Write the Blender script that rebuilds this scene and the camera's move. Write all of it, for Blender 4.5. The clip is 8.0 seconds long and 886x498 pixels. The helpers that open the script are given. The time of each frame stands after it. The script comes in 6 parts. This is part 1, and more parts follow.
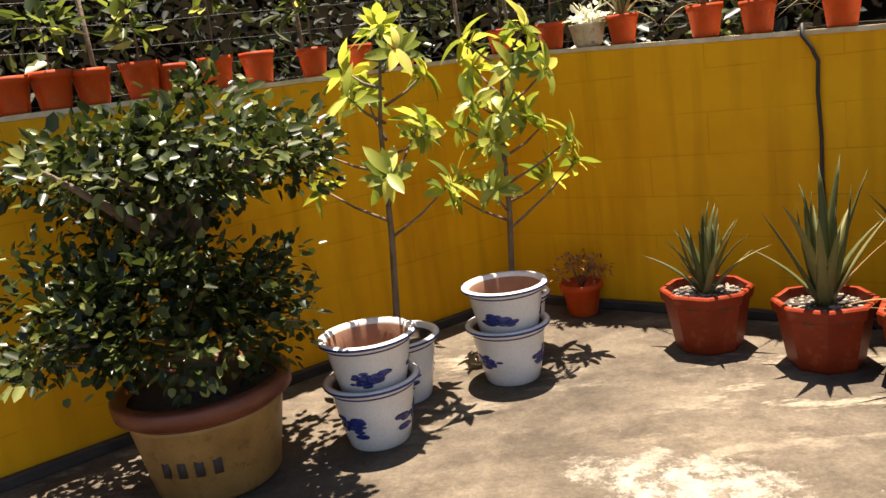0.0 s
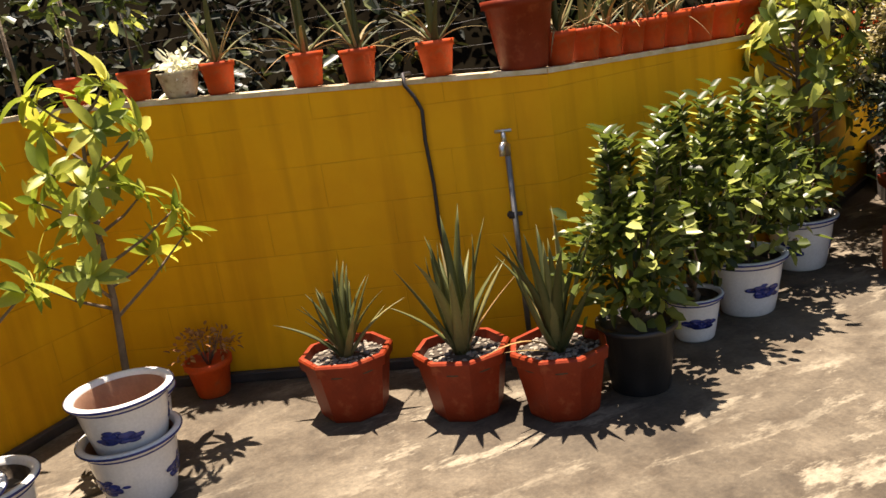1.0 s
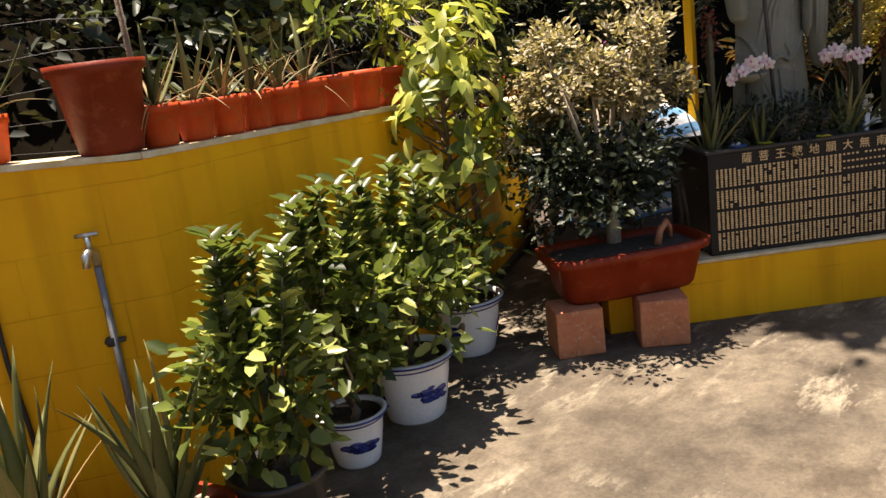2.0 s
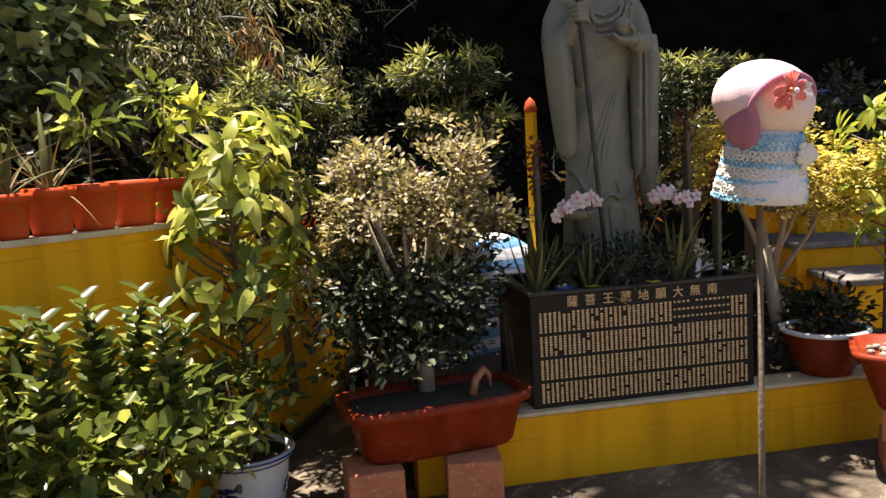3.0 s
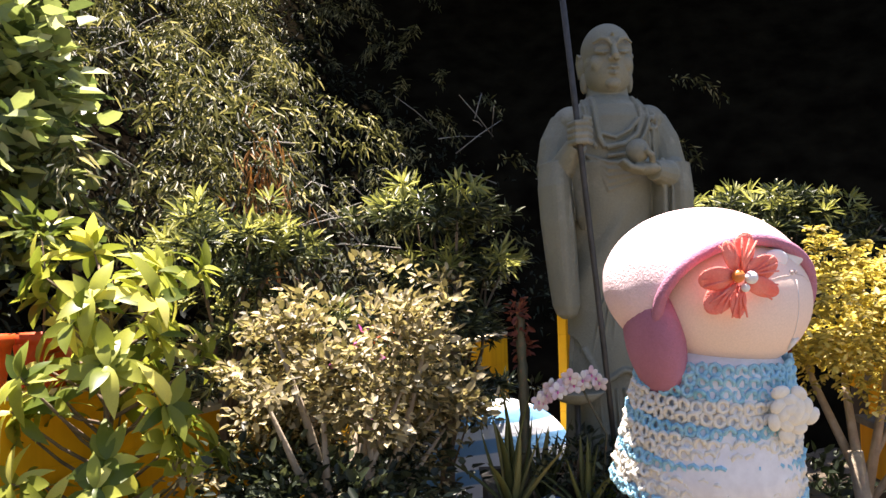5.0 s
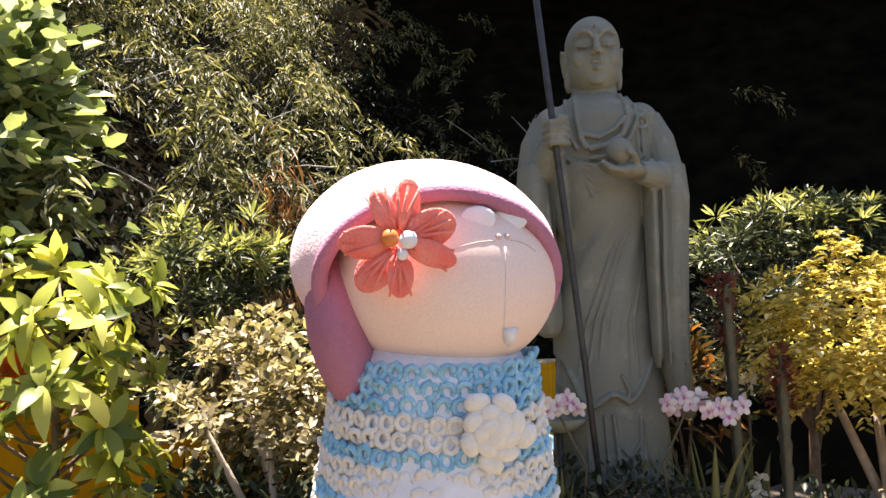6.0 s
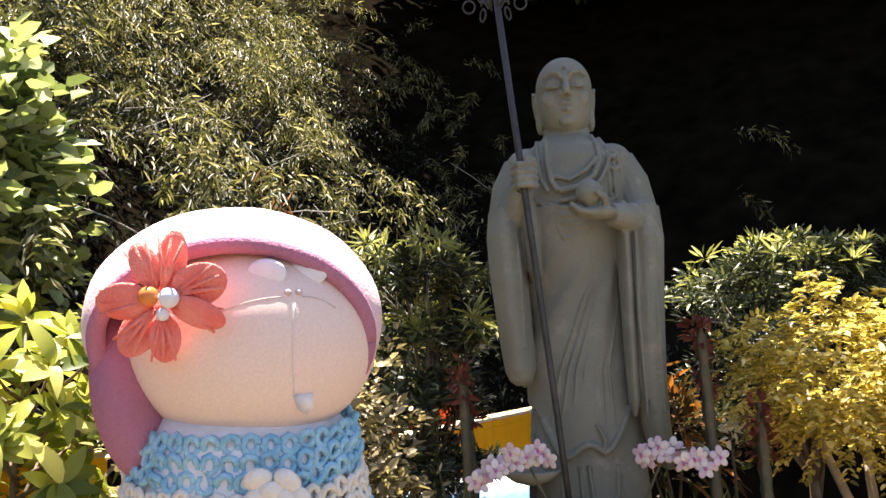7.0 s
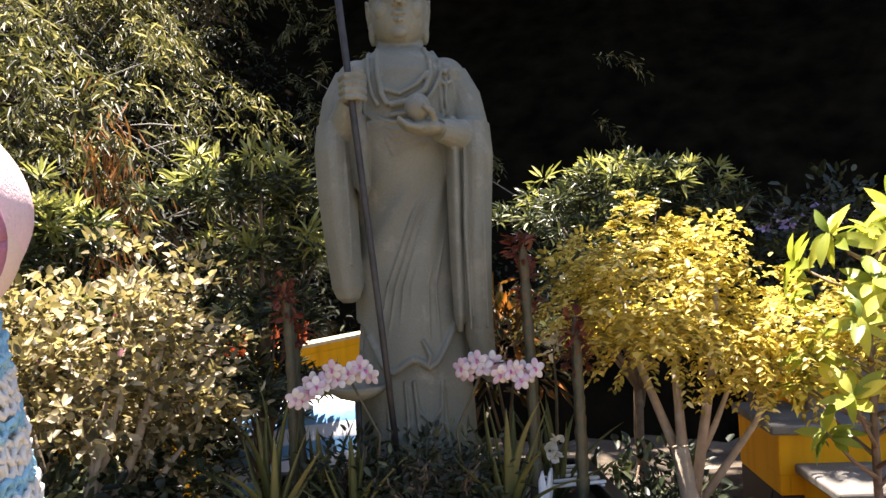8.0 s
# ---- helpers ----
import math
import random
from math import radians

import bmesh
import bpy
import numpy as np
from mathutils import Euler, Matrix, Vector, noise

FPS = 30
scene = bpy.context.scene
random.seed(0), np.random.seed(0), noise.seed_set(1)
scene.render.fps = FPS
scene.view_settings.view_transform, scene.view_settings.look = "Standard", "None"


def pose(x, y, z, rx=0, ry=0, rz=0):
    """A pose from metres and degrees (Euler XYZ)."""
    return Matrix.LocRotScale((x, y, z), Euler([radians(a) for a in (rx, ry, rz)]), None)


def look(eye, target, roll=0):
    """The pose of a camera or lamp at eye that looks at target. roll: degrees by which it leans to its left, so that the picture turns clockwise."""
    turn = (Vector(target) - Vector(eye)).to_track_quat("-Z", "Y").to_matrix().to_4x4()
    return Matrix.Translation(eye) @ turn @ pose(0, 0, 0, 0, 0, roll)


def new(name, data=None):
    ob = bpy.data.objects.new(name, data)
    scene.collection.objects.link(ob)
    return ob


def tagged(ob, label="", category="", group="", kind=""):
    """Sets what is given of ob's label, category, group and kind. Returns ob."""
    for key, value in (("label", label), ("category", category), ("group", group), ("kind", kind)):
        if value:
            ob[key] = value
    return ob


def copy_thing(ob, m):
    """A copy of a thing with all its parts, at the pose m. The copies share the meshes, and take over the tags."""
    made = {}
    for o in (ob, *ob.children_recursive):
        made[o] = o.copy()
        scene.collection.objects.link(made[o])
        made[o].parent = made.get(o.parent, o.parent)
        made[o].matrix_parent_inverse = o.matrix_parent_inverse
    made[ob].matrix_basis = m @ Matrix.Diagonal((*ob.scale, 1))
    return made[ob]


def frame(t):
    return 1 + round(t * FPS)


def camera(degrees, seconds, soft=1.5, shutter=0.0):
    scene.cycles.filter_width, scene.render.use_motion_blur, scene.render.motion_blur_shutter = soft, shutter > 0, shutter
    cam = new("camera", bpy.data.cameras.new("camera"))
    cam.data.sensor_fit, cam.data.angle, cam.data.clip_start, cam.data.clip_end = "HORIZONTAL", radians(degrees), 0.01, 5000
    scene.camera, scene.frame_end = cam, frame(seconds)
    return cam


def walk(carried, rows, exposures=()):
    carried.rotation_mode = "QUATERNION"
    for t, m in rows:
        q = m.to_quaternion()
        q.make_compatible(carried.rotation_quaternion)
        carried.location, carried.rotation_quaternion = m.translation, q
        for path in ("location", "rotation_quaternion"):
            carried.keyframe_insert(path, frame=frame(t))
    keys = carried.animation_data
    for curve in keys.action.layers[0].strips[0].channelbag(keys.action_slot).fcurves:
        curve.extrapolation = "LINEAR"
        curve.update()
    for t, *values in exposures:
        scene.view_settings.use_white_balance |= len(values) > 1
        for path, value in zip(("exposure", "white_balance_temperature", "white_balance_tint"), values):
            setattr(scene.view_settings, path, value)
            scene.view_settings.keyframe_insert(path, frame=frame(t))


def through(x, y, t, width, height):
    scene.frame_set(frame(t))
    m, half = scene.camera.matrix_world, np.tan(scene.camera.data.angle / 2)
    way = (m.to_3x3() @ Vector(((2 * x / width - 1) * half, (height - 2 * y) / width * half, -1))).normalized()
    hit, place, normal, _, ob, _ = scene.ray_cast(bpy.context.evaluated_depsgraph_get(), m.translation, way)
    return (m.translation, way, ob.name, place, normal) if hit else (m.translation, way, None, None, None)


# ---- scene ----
cam = camera(57.5, 8.0)
PATH = [
    (0, (0.541, 0.091, 1.425), (0.382, 2.037, 0.993), -7.7),
    (0.5, (0.671, 0.204, 1.451), (0.902, 2.126, 0.949), -8.1),
    (1, (0.531, 0.51, 1.565), (1.31, 2.278, 1.05), -8.3),
    (1.5, (0.783, 0.829, 1.594), (1.929, 2.376, 1.055), -8.5),
    (1.9, (1.123, 0.916, 1.571), (2.464, 2.314, 1.074), -7.5),
    (2, (1.199, 0.933, 1.567), (2.586, 2.291, 1.084), -7.4),
    (2.2, (1.314, 0.981, 1.542), (2.79, 2.258, 1.105), -6.6),
    (3.3, (2.09, 0.921, 1.547), (3.709, 2.086, 1.409), -3.2),
    (3.5, (2.211, 0.9, 1.56), (3.816, 2.092, 1.5), -2.9),
    (4, (2.476, 0.931, 1.633), (4.029, 2.191, 1.649), -1.7),
    (4.5, (2.715, 1.027, 1.678), (4.235, 2.325, 1.741), -1.0),
    (4.7, (2.822, 1.04, 1.67), (4.32, 2.363, 1.737), -1.2),
    (5.8, (3.41, 0.908, 1.571), (4.711, 2.42, 1.718), -2.0),
    (6, (3.451, 0.899, 1.581), (4.74, 2.42, 1.741), -2.0),
    (6.5, (3.568, 0.887, 1.58), (4.835, 2.419, 1.796), -2.2),
    (7, (3.618, 0.838, 1.589), (4.867, 2.377, 1.856), -2.5),
    (7.5, (3.665, 0.819, 1.584), (4.964, 2.321, 1.826), -2.7),
    (8, (3.765, 0.775, 1.568), (5.244, 2.121, 1.629), -2.7),
]
EXPOSURES = [(0, 1.68, 6900, 18), (1.0, 1.60, 6900, 18), (2.0, 1.72, 6900, 18), (3.5, 1.72, 6600, 18), (4.5, 2.08, 6500, 19), (6.0, 2.26, 6500, 19), (8, 2.42, 6500, 20)]
walk(cam, [(t, look(eye, target, roll)) for t, eye, target, roll in PATH], EXPOSURES)

# ---- light ----
SUN_TO = Vector((0.04, 0.20, 1.0)).normalized()
world = bpy.data.worlds.new("world")
scene.world = world
world.use_nodes = True
wn = world.node_tree
sky = wn.nodes.new("ShaderNodeTexSky")
sky.sky_type, sky.sun_disc = "NISHITA", False
sky.sun_elevation = math.asin(SUN_TO.z)
sky.sun_rotation = math.atan2(SUN_TO.x, SUN_TO.y)
wn.links.new(sky.outputs[0], wn.nodes["Background"].inputs[0])
wn.nodes["Background"].inputs[1].default_value = 0.05
sun = new("sun", bpy.data.lights.new("sun", "SUN"))
sun.data.energy, sun.data.angle, sun.data.color = 5.0, radians(0.53), (1.0, 0.93, 0.81)
sun.matrix_world = Matrix.Translation((0, 0, 12)) @ SUN_TO.to_track_quat("Z", "Y").to_matrix().to_4x4()

# ---- materials ----
def mat(name, build):
    m = bpy.data.materials.new(name)
    m.use_nodes = True
    nt = m.node_tree
    b = nt.nodes["Principled BSDF"]
    build(nt, b)
    return m

def N(nt, kind, **kw):
    n = nt.nodes.new(kind)
    for k, v in kw.items():
        n.inputs[k].default_value = v
    return n

def ramp(nt, fac, stops):
    r = nt.nodes.new("ShaderNodeValToRGB")
    el = r.color_ramp.elements
    while len(el) < len(stops):
        el.new(0.5)
    for e, (p, c) in zip(el, stops):
        e.position, e.color = p, (*c, 1)
    nt.links.new(fac, r.inputs[0])
    return r.outputs[0]

def mix(nt, fac, a, b, how="MIX"):
    m = nt.nodes.new("ShaderNodeMix")
    m.data_type, m.blend_type = "RGBA", how
    for i, v in ((0, fac), (6, a), (7, b)):
        if isinstance(v, (int, float)):
            m.inputs[i].default_value = v
        elif isinstance(v, tuple):
            m.inputs[i].default_value = (*v, 1)
        else:
            nt.links.new(v, m.inputs[i])
    return m.outputs[2]

def noise_tex(nt, scale, detail=5, rough=0.55, coord="Object"):
    tc = nt.nodes.new("ShaderNodeTexCoord")
    n = N(nt, "ShaderNodeTexNoise", Scale=scale, Detail=detail, Roughness=rough)
    nt.links.new(tc.outputs[coord], n.inputs["Vector"])
    return n.outputs[0]

def bump(nt, b, height, strength, dist=0.01):
    n = N(nt, "ShaderNodeBump", Strength=strength, Distance=dist)
    nt.links.new(height, n.inputs["Height"])
    nt.links.new(n.outputs[0], b.inputs["Normal"])

def surface(name, c1, c2, scale=12.0, rough=0.6, metal=0.0, grain=90.0, relief=0.25, c3=None, spec=0.5, vary=0.0):
    """Two noise scales of colour, fine bump, roughness that varies with the stains."""
    def build(nt, b):
        big, fine = noise_tex(nt, scale), noise_tex(nt, grain, 3)
        col = ramp(nt, big, [(0.32, c1), (0.68, c2)])
        if c3:
            spots = ramp(nt, noise_tex(nt, scale * 2.7, 6, 0.65), [(0.55, (0, 0, 0)), (0.68, (1, 1, 1))])
            col = mix(nt, spots, col, c3)
        col = mix(nt, 0.22, col, ramp(nt, fine, [(0.3, (0.45, 0.45, 0.45)), (0.7, (1.0, 1.0, 1.0))]), "MULTIPLY")
        if vary:
            info = nt.nodes.new("ShaderNodeObjectInfo")
            col = mix(nt, vary, col, ramp(nt, info.outputs["Random"], [(0.0, (0.55, 0.5, 0.5)), (1.0, (1.3, 1.25, 1.2))]), "MULTIPLY")
        nt.links.new(col, b.inputs["Base Color"])
        r = ramp(nt, big, [(0.3, (rough * 0.85,) * 3), (0.7, (min(1, rough * 1.15),) * 3)])
        nt.links.new(r, b.inputs["Roughness"])
        b.inputs["Metallic"].default_value = metal
        b.inputs["Specular IOR Level"].default_value = spec
        bump(nt, b, fine, relief, 0.004)
    return mat(name, build)

def foliage(name, dark, light, tip=None, gloss=0.45, through=0.35, per_object=False):
    """Leaves: each leaf its own shade, some light passes through."""
    def build(nt, b):
        if per_object:
            rnd = nt.nodes.new("ShaderNodeObjectInfo").outputs["Random"]
        else:
            rnd = nt.nodes.new("ShaderNodeNewGeometry").outputs["Random Per Island"]
        stops = [(0.0, dark), (0.75, light)]
        if tip:
            stops.append((1.0, tip))
        col = ramp(nt, rnd, stops)
        col = mix(nt, 0.3, col, ramp(nt, noise_tex(nt, 40.0), [(0.3, (0.5, 0.5, 0.5)), (0.7, (1, 1, 1))]), "MULTIPLY")
        nt.links.new(col, b.inputs["Base Color"])
        b.inputs["Roughness"].default_value = gloss + 0.1
        b.inputs["Specular IOR Level"].default_value = 0.28
        t = nt.nodes.new("ShaderNodeBsdfTranslucent")
        bright = mix(nt, 1.0, col, (1.45, 1.45, 0.95), "MULTIPLY")
        nt.links.new(bright, t.inputs[0])
        ms = nt.nodes.new("ShaderNodeMixShader")
        ms.inputs[0].default_value = through
        out = nt.nodes["Material Output"]
        nt.links.new(b.outputs[0], ms.inputs[1])
        nt.links.new(t.outputs[0], ms.inputs[2])
        nt.links.new(ms.outputs[0], out.inputs[0])
    return mat(name, build)

def concrete_build(nt, b):
    big = noise_tex(nt, 1.1, 8, 0.62)
    col = ramp(nt, big, [(0.30, (0.062, 0.048, 0.031)), (0.5, (0.118, 0.094, 0.063)), (0.70, (0.178, 0.145, 0.101))])
    stain = ramp(nt, noise_tex(nt, 3.3, 8, 0.7), [(0.38, (0.45, 0.4, 0.34)), (0.56, (1, 1, 1))])
    col = mix(nt, 0.85, col, stain, "MULTIPLY")
    # worn patches of lime wash, in streaks
    tc = nt.nodes.new("ShaderNodeTexCoord")
    mp = nt.nodes.new("ShaderNodeMapping")
    mp.inputs["Scale"].default_value = (1.6, 4.5, 1)
    mp.inputs["Rotation"].default_value = (0, 0, 0.5)
    nt.links.new(tc.outputs["Object"], mp.inputs[0])
    streak = N(nt, "ShaderNodeTexNoise", Scale=1.3, Detail=9, Roughness=0.72)
    nt.links.new(mp.outputs[0], streak.inputs["Vector"])
    zone = ramp(nt, noise_tex(nt, 0.75, 3), [(0.44, (0, 0, 0)), (0.56, (1, 1, 1))])
    wash = ramp(nt, streak.outputs[0], [(0.53, (0, 0, 0)), (0.60, (1, 1, 1))])
    col = mix(nt, mix(nt, 1.0, wash, zone, "MULTIPLY"), col, (0.26, 0.222, 0.16))
    # one large flaking patch of old lime wash in front of the aloes
    spot = nt.nodes.new("ShaderNodeMapping")
    spot.vector_type = "TEXTURE"
    spot.inputs["Location"].default_value = (1.05, 2.55, 0)
    spot.inputs["Rotation"].default_value = (0, 0, -0.45)
    spot.inputs["Scale"].default_value = (0.62, 0.30, 1)
    nt.links.new(tc.outputs["Object"], spot.inputs[0])
    far = nt.nodes.new("ShaderNodeVectorMath")
    far.operation = "LENGTH"
    nt.links.new(spot.outputs[0], far.inputs[0])
    edge = nt.nodes.new("ShaderNodeMath")
    edge.operation = "MULTIPLY_ADD"
    edge.inputs[1].default_value = 1.5
    nt.links.new(noise_tex(nt, 4.0, 9, 0.75), edge.inputs[0])
    nt.links.new(far.outputs["Value"], edge.inputs[2])
    wide = nt.nodes.new("ShaderNodeMath")
    wide.operation = "MULTIPLY"
    wide.inputs[1].default_value = 0.5
    nt.links.new(edge.outputs[0], wide.inputs[0])
    flake = ramp(nt, wide.outputs[0], [(0.52, (0.9, 0.9, 0.9)), (0.66, (0.55, 0.55, 0.55)), (0.70, (0, 0, 0))])
    holes = ramp(nt, noise_tex(nt, 11.0, 8, 0.75), [(0.44, (0.15, 0.15, 0.15)), (0.53, (1, 1, 1))])
    col = mix(nt, mix(nt, 1.0, flake, holes, "MULTIPLY"), col, (0.37, 0.335, 0.27))
    fine = noise_tex(nt, 55.0, 6, 0.7)
    speck = ramp(nt, noise_tex(nt, 31.0, 5, 0.7), [(0.66, (0, 0, 0)), (0.76, (1, 1, 1))])
    col = mix(nt, mix(nt, 0.35, (0, 0, 0), speck), col, (0.6, 0.57, 0.5))
    col = mix(nt, 0.5, col, ramp(nt, fine, [(0.3, (0.35, 0.33, 0.3)), (0.62, (1.08, 1.06, 1.0))]), "MULTIPLY")
    col = mix(nt, 0.45, col, ramp(nt, noise_tex(nt, 14.0, 8, 0.75), [(0.36, (0.5, 0.47, 0.42)), (0.6, (1.15, 1.13, 1.08))]), "MULTIPLY")
    nt.links.new(col, b.inputs["Base Color"])
    b.inputs["Roughness"].default_value = 0.88
    bump(nt, b, fine, 0.5, 0.008)

def wall_build(nt, b):
    tc = nt.nodes.new("ShaderNodeTexCoord")
    mp = nt.nodes.new("ShaderNodeMapping")
    mp.inputs["Rotation"].default_value = (radians(90), 0, 0)
    nt.links.new(tc.outputs["Object"], mp.inputs[0])
    br = N(nt, "ShaderNodeTexBrick", Scale=1.0)
    br.inputs["Brick Width"].default_value, br.inputs["Row Height"].default_value = 0.62, 0.21
    br.inputs["Mortar Size"].default_value, br.inputs["Mortar Smooth"].default_value = 0.004, 0.6
    br.inputs["Color1"].default_value = br.inputs["Color2"].default_value = (1, 1, 1, 1)
    br.inputs["Mortar"].default_value = (0, 0, 0, 1)
    nt.links.new(mp.outputs[0], br.inputs["Vector"])
    gate = ramp(nt, noise_tex(nt, 2.3, 4), [(0.5, (1, 1, 1)), (0.62, (0, 0, 0))])
    joint = mix(nt, gate, (1, 1, 1), br.outputs["Color"])
    big = noise_tex(nt, 1.7, 7, 0.6)
    col = ramp(nt, big, [(0.3, (0.75, 0.336, 0.004)), (0.7, (0.86, 0.434, 0.006))])
    scuff = ramp(nt, noise_tex(nt, 5.0, 8, 0.7), [(0.66, (0, 0, 0)), (0.74, (1, 1, 1))])
    col = mix(nt, mix(nt, 0.25, (0, 0, 0), scuff), col, (0.74, 0.56, 0.2))
    col = mix(nt, 0.13, col, joint, "MULTIPLY")
    mp2 = nt.nodes.new("ShaderNodeMapping")
    mp2.inputs["Scale"].default_value = (9, 9, 0.7)
    nt.links.new(tc.outputs["Object"], mp2.inputs[0])
    run = N(nt, "ShaderNodeTexNoise", Scale=1.0, Detail=5)
    nt.links.new(mp2.outputs[0], run.inputs["Vector"])
    col = mix(nt, 0.35, col, ramp(nt, run.outputs[0], [(0.3, (0.5, 0.42, 0.35)), (0.52, (1, 1, 1))]), "MULTIPLY")
    nt.links.new(col, b.inputs["Base Color"])
    b.inputs["Roughness"].default_value = 0.7
    b.inputs["Specular IOR Level"].default_value = 0.2
    bump(nt, b, joint, 0.5, 0.004)

M_CONCRETE = mat("concrete", concrete_build)
M_WALL = mat("ochre_paint", wall_build)
M_COPING = surface("worn_coping", (0.52, 0.38, 0.16), (0.74, 0.64, 0.44), 9, 0.8, relief=0.5)
# Dark tone for trim and marks; carries painted shade on skirting and steps.
M_SKIRT = surface("dark_trim_and_shade", (0.025, 0.02, 0.018), (0.07, 0.055, 0.045), 6, 0.7)
M_TERRA = surface("terracotta_plastic", (0.52, 0.060, 0.008), (0.62, 0.092, 0.012), 7, 0.6, c3=(0.44, 0.10, 0.03), vary=0.35, spec=0.25)
M_REDPOT = surface("red_plastic", (0.17, 0.019, 0.004), (0.25, 0.031, 0.007), 6, 0.5, c3=(0.27, 0.055, 0.018), vary=0.25, spec=0.25)
M_SOIL = surface("potting_soil", (0.03, 0.022, 0.015), (0.09, 0.065, 0.042), 30, 0.95, grain=60, relief=1.0)
M_GRAVEL = surface("pale_gravel", (0.20, 0.17, 0.12), (0.48, 0.43, 0.34), 60, 0.9, relief=0.8, vary=0.6)
M_CHINA = surface("white_glaze", (0.74, 0.73, 0.69), (0.82, 0.81, 0.78), 4, 0.16, relief=0.03)
M_COBALT = surface("cobalt_glaze", (0.012, 0.018, 0.11), (0.03, 0.05, 0.24), 25, 0.16, relief=0.03)
M_CLAY = surface("raw_clay", (0.24, 0.12, 0.07), (0.36, 0.19, 0.11), 8, 0.85, c3=(0.30, 0.18, 0.11))
M_BLACKPOT = surface("black_plastic", (0.012, 0.012, 0.012), (0.03, 0.028, 0.026), 8, 0.45)
M_BRICK = surface("fired_brick", (0.42, 0.135, 0.055), (0.55, 0.21, 0.09), 14, 0.9, grain=50, relief=0.9, c3=(0.5, 0.3, 0.2))
M_BARK = surface("bark", (0.11, 0.075, 0.045), (0.23, 0.17, 0.11), 18, 0.9, grain=70, relief=1.0)
M_PALEBARK = surface("pale_bark", (0.28, 0.22, 0.15), (0.42, 0.35, 0.26), 18, 0.85, grain=70, relief=0.9)
M_GRANITE = surface("grey_green_stone", (0.165, 0.166, 0.124), (0.240, 0.240, 0.183), 3.0, 0.74, grain=140, relief=0.4, c3=(0.275, 0.268, 0.208))
M_SLATE = surface("black_slate", (0.007, 0.006, 0.006), (0.014, 0.012, 0.011), 5, 0.5, relief=0.08, spec=0.25)
M_GOLD = surface("gold_leaf", (0.62, 0.42, 0.20), (0.78, 0.58, 0.32), 30, 0.42, metal=0.35, relief=0.1)
M_GREYMETAL = surface("grey_metal", (0.16, 0.16, 0.155), (0.28, 0.27, 0.26), 16, 0.5, metal=0.6)
M_IRON = surface("dark_iron", (0.035, 0.034, 0.032), (0.075, 0.07, 0.064), 20, 0.55, metal=0.25)
M_CHROME = surface("worn_chrome", (0.5, 0.49, 0.46), (0.68, 0.66, 0.62), 16, 0.3, metal=0.9)
M_CABLE = surface("black_rubber", (0.015, 0.013, 0.012), (0.035, 0.03, 0.028), 20, 0.6)
M_STEPTOP = surface("grey_step", (0.11, 0.10, 0.085), (0.20, 0.185, 0.16), 5, 0.85, c3=(0.26, 0.245, 0.22))
# Near-black albedo: the bank's deep shade is put into the litter colour.
M_HILL = surface("shade_dark_litter", (0.004, 0.003, 0.002), (0.012, 0.010, 0.006), 2.5, 1.0, grain=12, relief=1.0, spec=0.0)
M_ALOE = foliage("aloe_leaf", (0.055, 0.065, 0.02), (0.13, 0.135, 0.04), (0.26, 0.23, 0.085), 0.45, 0.1, per_object=True)
M_ALOEDRY = foliage("dry_aloe_leaf", (0.20, 0.17, 0.07), (0.42, 0.30, 0.13), (0.50, 0.28, 0.10), 0.5, 0.15, per_object=True)
M_SAPLEAF = foliage("sapling_leaf", (0.14, 0.20, 0.03), (0.42, 0.45, 0.07), (0.72, 0.66, 0.13), 0.32, 0.4, per_object=True)
M_YOUNGLEAF = foliage("young_tree_leaf", (0.08, 0.12, 0.018), (0.42, 0.44, 0.075), (0.80, 0.74, 0.20), 0.28, 0.38, per_object=True)
M_LAUREL = foliage("laurel_leaf", (0.022, 0.038, 0.010), (0.17, 0.21, 0.045), (0.54, 0.55, 0.17), 0.24, 0.38)
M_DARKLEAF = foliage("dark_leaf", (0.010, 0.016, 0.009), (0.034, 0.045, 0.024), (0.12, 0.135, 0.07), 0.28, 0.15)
# Creeper toned down from laurel green; shade behind the wall is in it.
M_CREEPER = foliage("creeper_leaf", (0.012, 0.02, 0.009), (0.07, 0.085, 0.03), (0.26, 0.27, 0.11), 0.28, 0.2)
M_BONSAI = foliage("bonsai_leaf", (0.010, 0.018, 0.006), (0.055, 0.075, 0.018), (0.26, 0.28, 0.085), 0.24, 0.24)
# Hedge and undergrowth greens near black, with the shade mixed into the colour.
M_HEDGE = foliage("shaded_leaf", (0.005, 0.008, 0.004), (0.018, 0.025, 0.011), (0.075, 0.08, 0.04), 0.62, 0.12)
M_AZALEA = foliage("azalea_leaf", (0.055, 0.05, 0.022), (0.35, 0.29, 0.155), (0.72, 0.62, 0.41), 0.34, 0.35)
M_YELLOW = foliage("golden_leaf", (0.16, 0.13, 0.025), (0.68, 0.55, 0.13), (0.90, 0.82, 0.42), 0.34, 0.45)
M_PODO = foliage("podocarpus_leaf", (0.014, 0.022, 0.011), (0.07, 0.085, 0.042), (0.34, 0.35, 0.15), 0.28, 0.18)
M_BAMBOO = foliage("bamboo_leaf", (0.020, 0.024, 0.010), (0.15, 0.15, 0.06), (0.58, 0.52, 0.28), 0.36, 0.26)
M_PODOTIP = foliage("lime_shoot", (0.14, 0.16, 0.05), (0.38, 0.38, 0.12), (0.62, 0.60, 0.24), 0.34, 0.28)
M_TWIG = surface("bleached_twig", (0.30, 0.27, 0.22), (0.5, 0.46, 0.4), 20, 0.9)
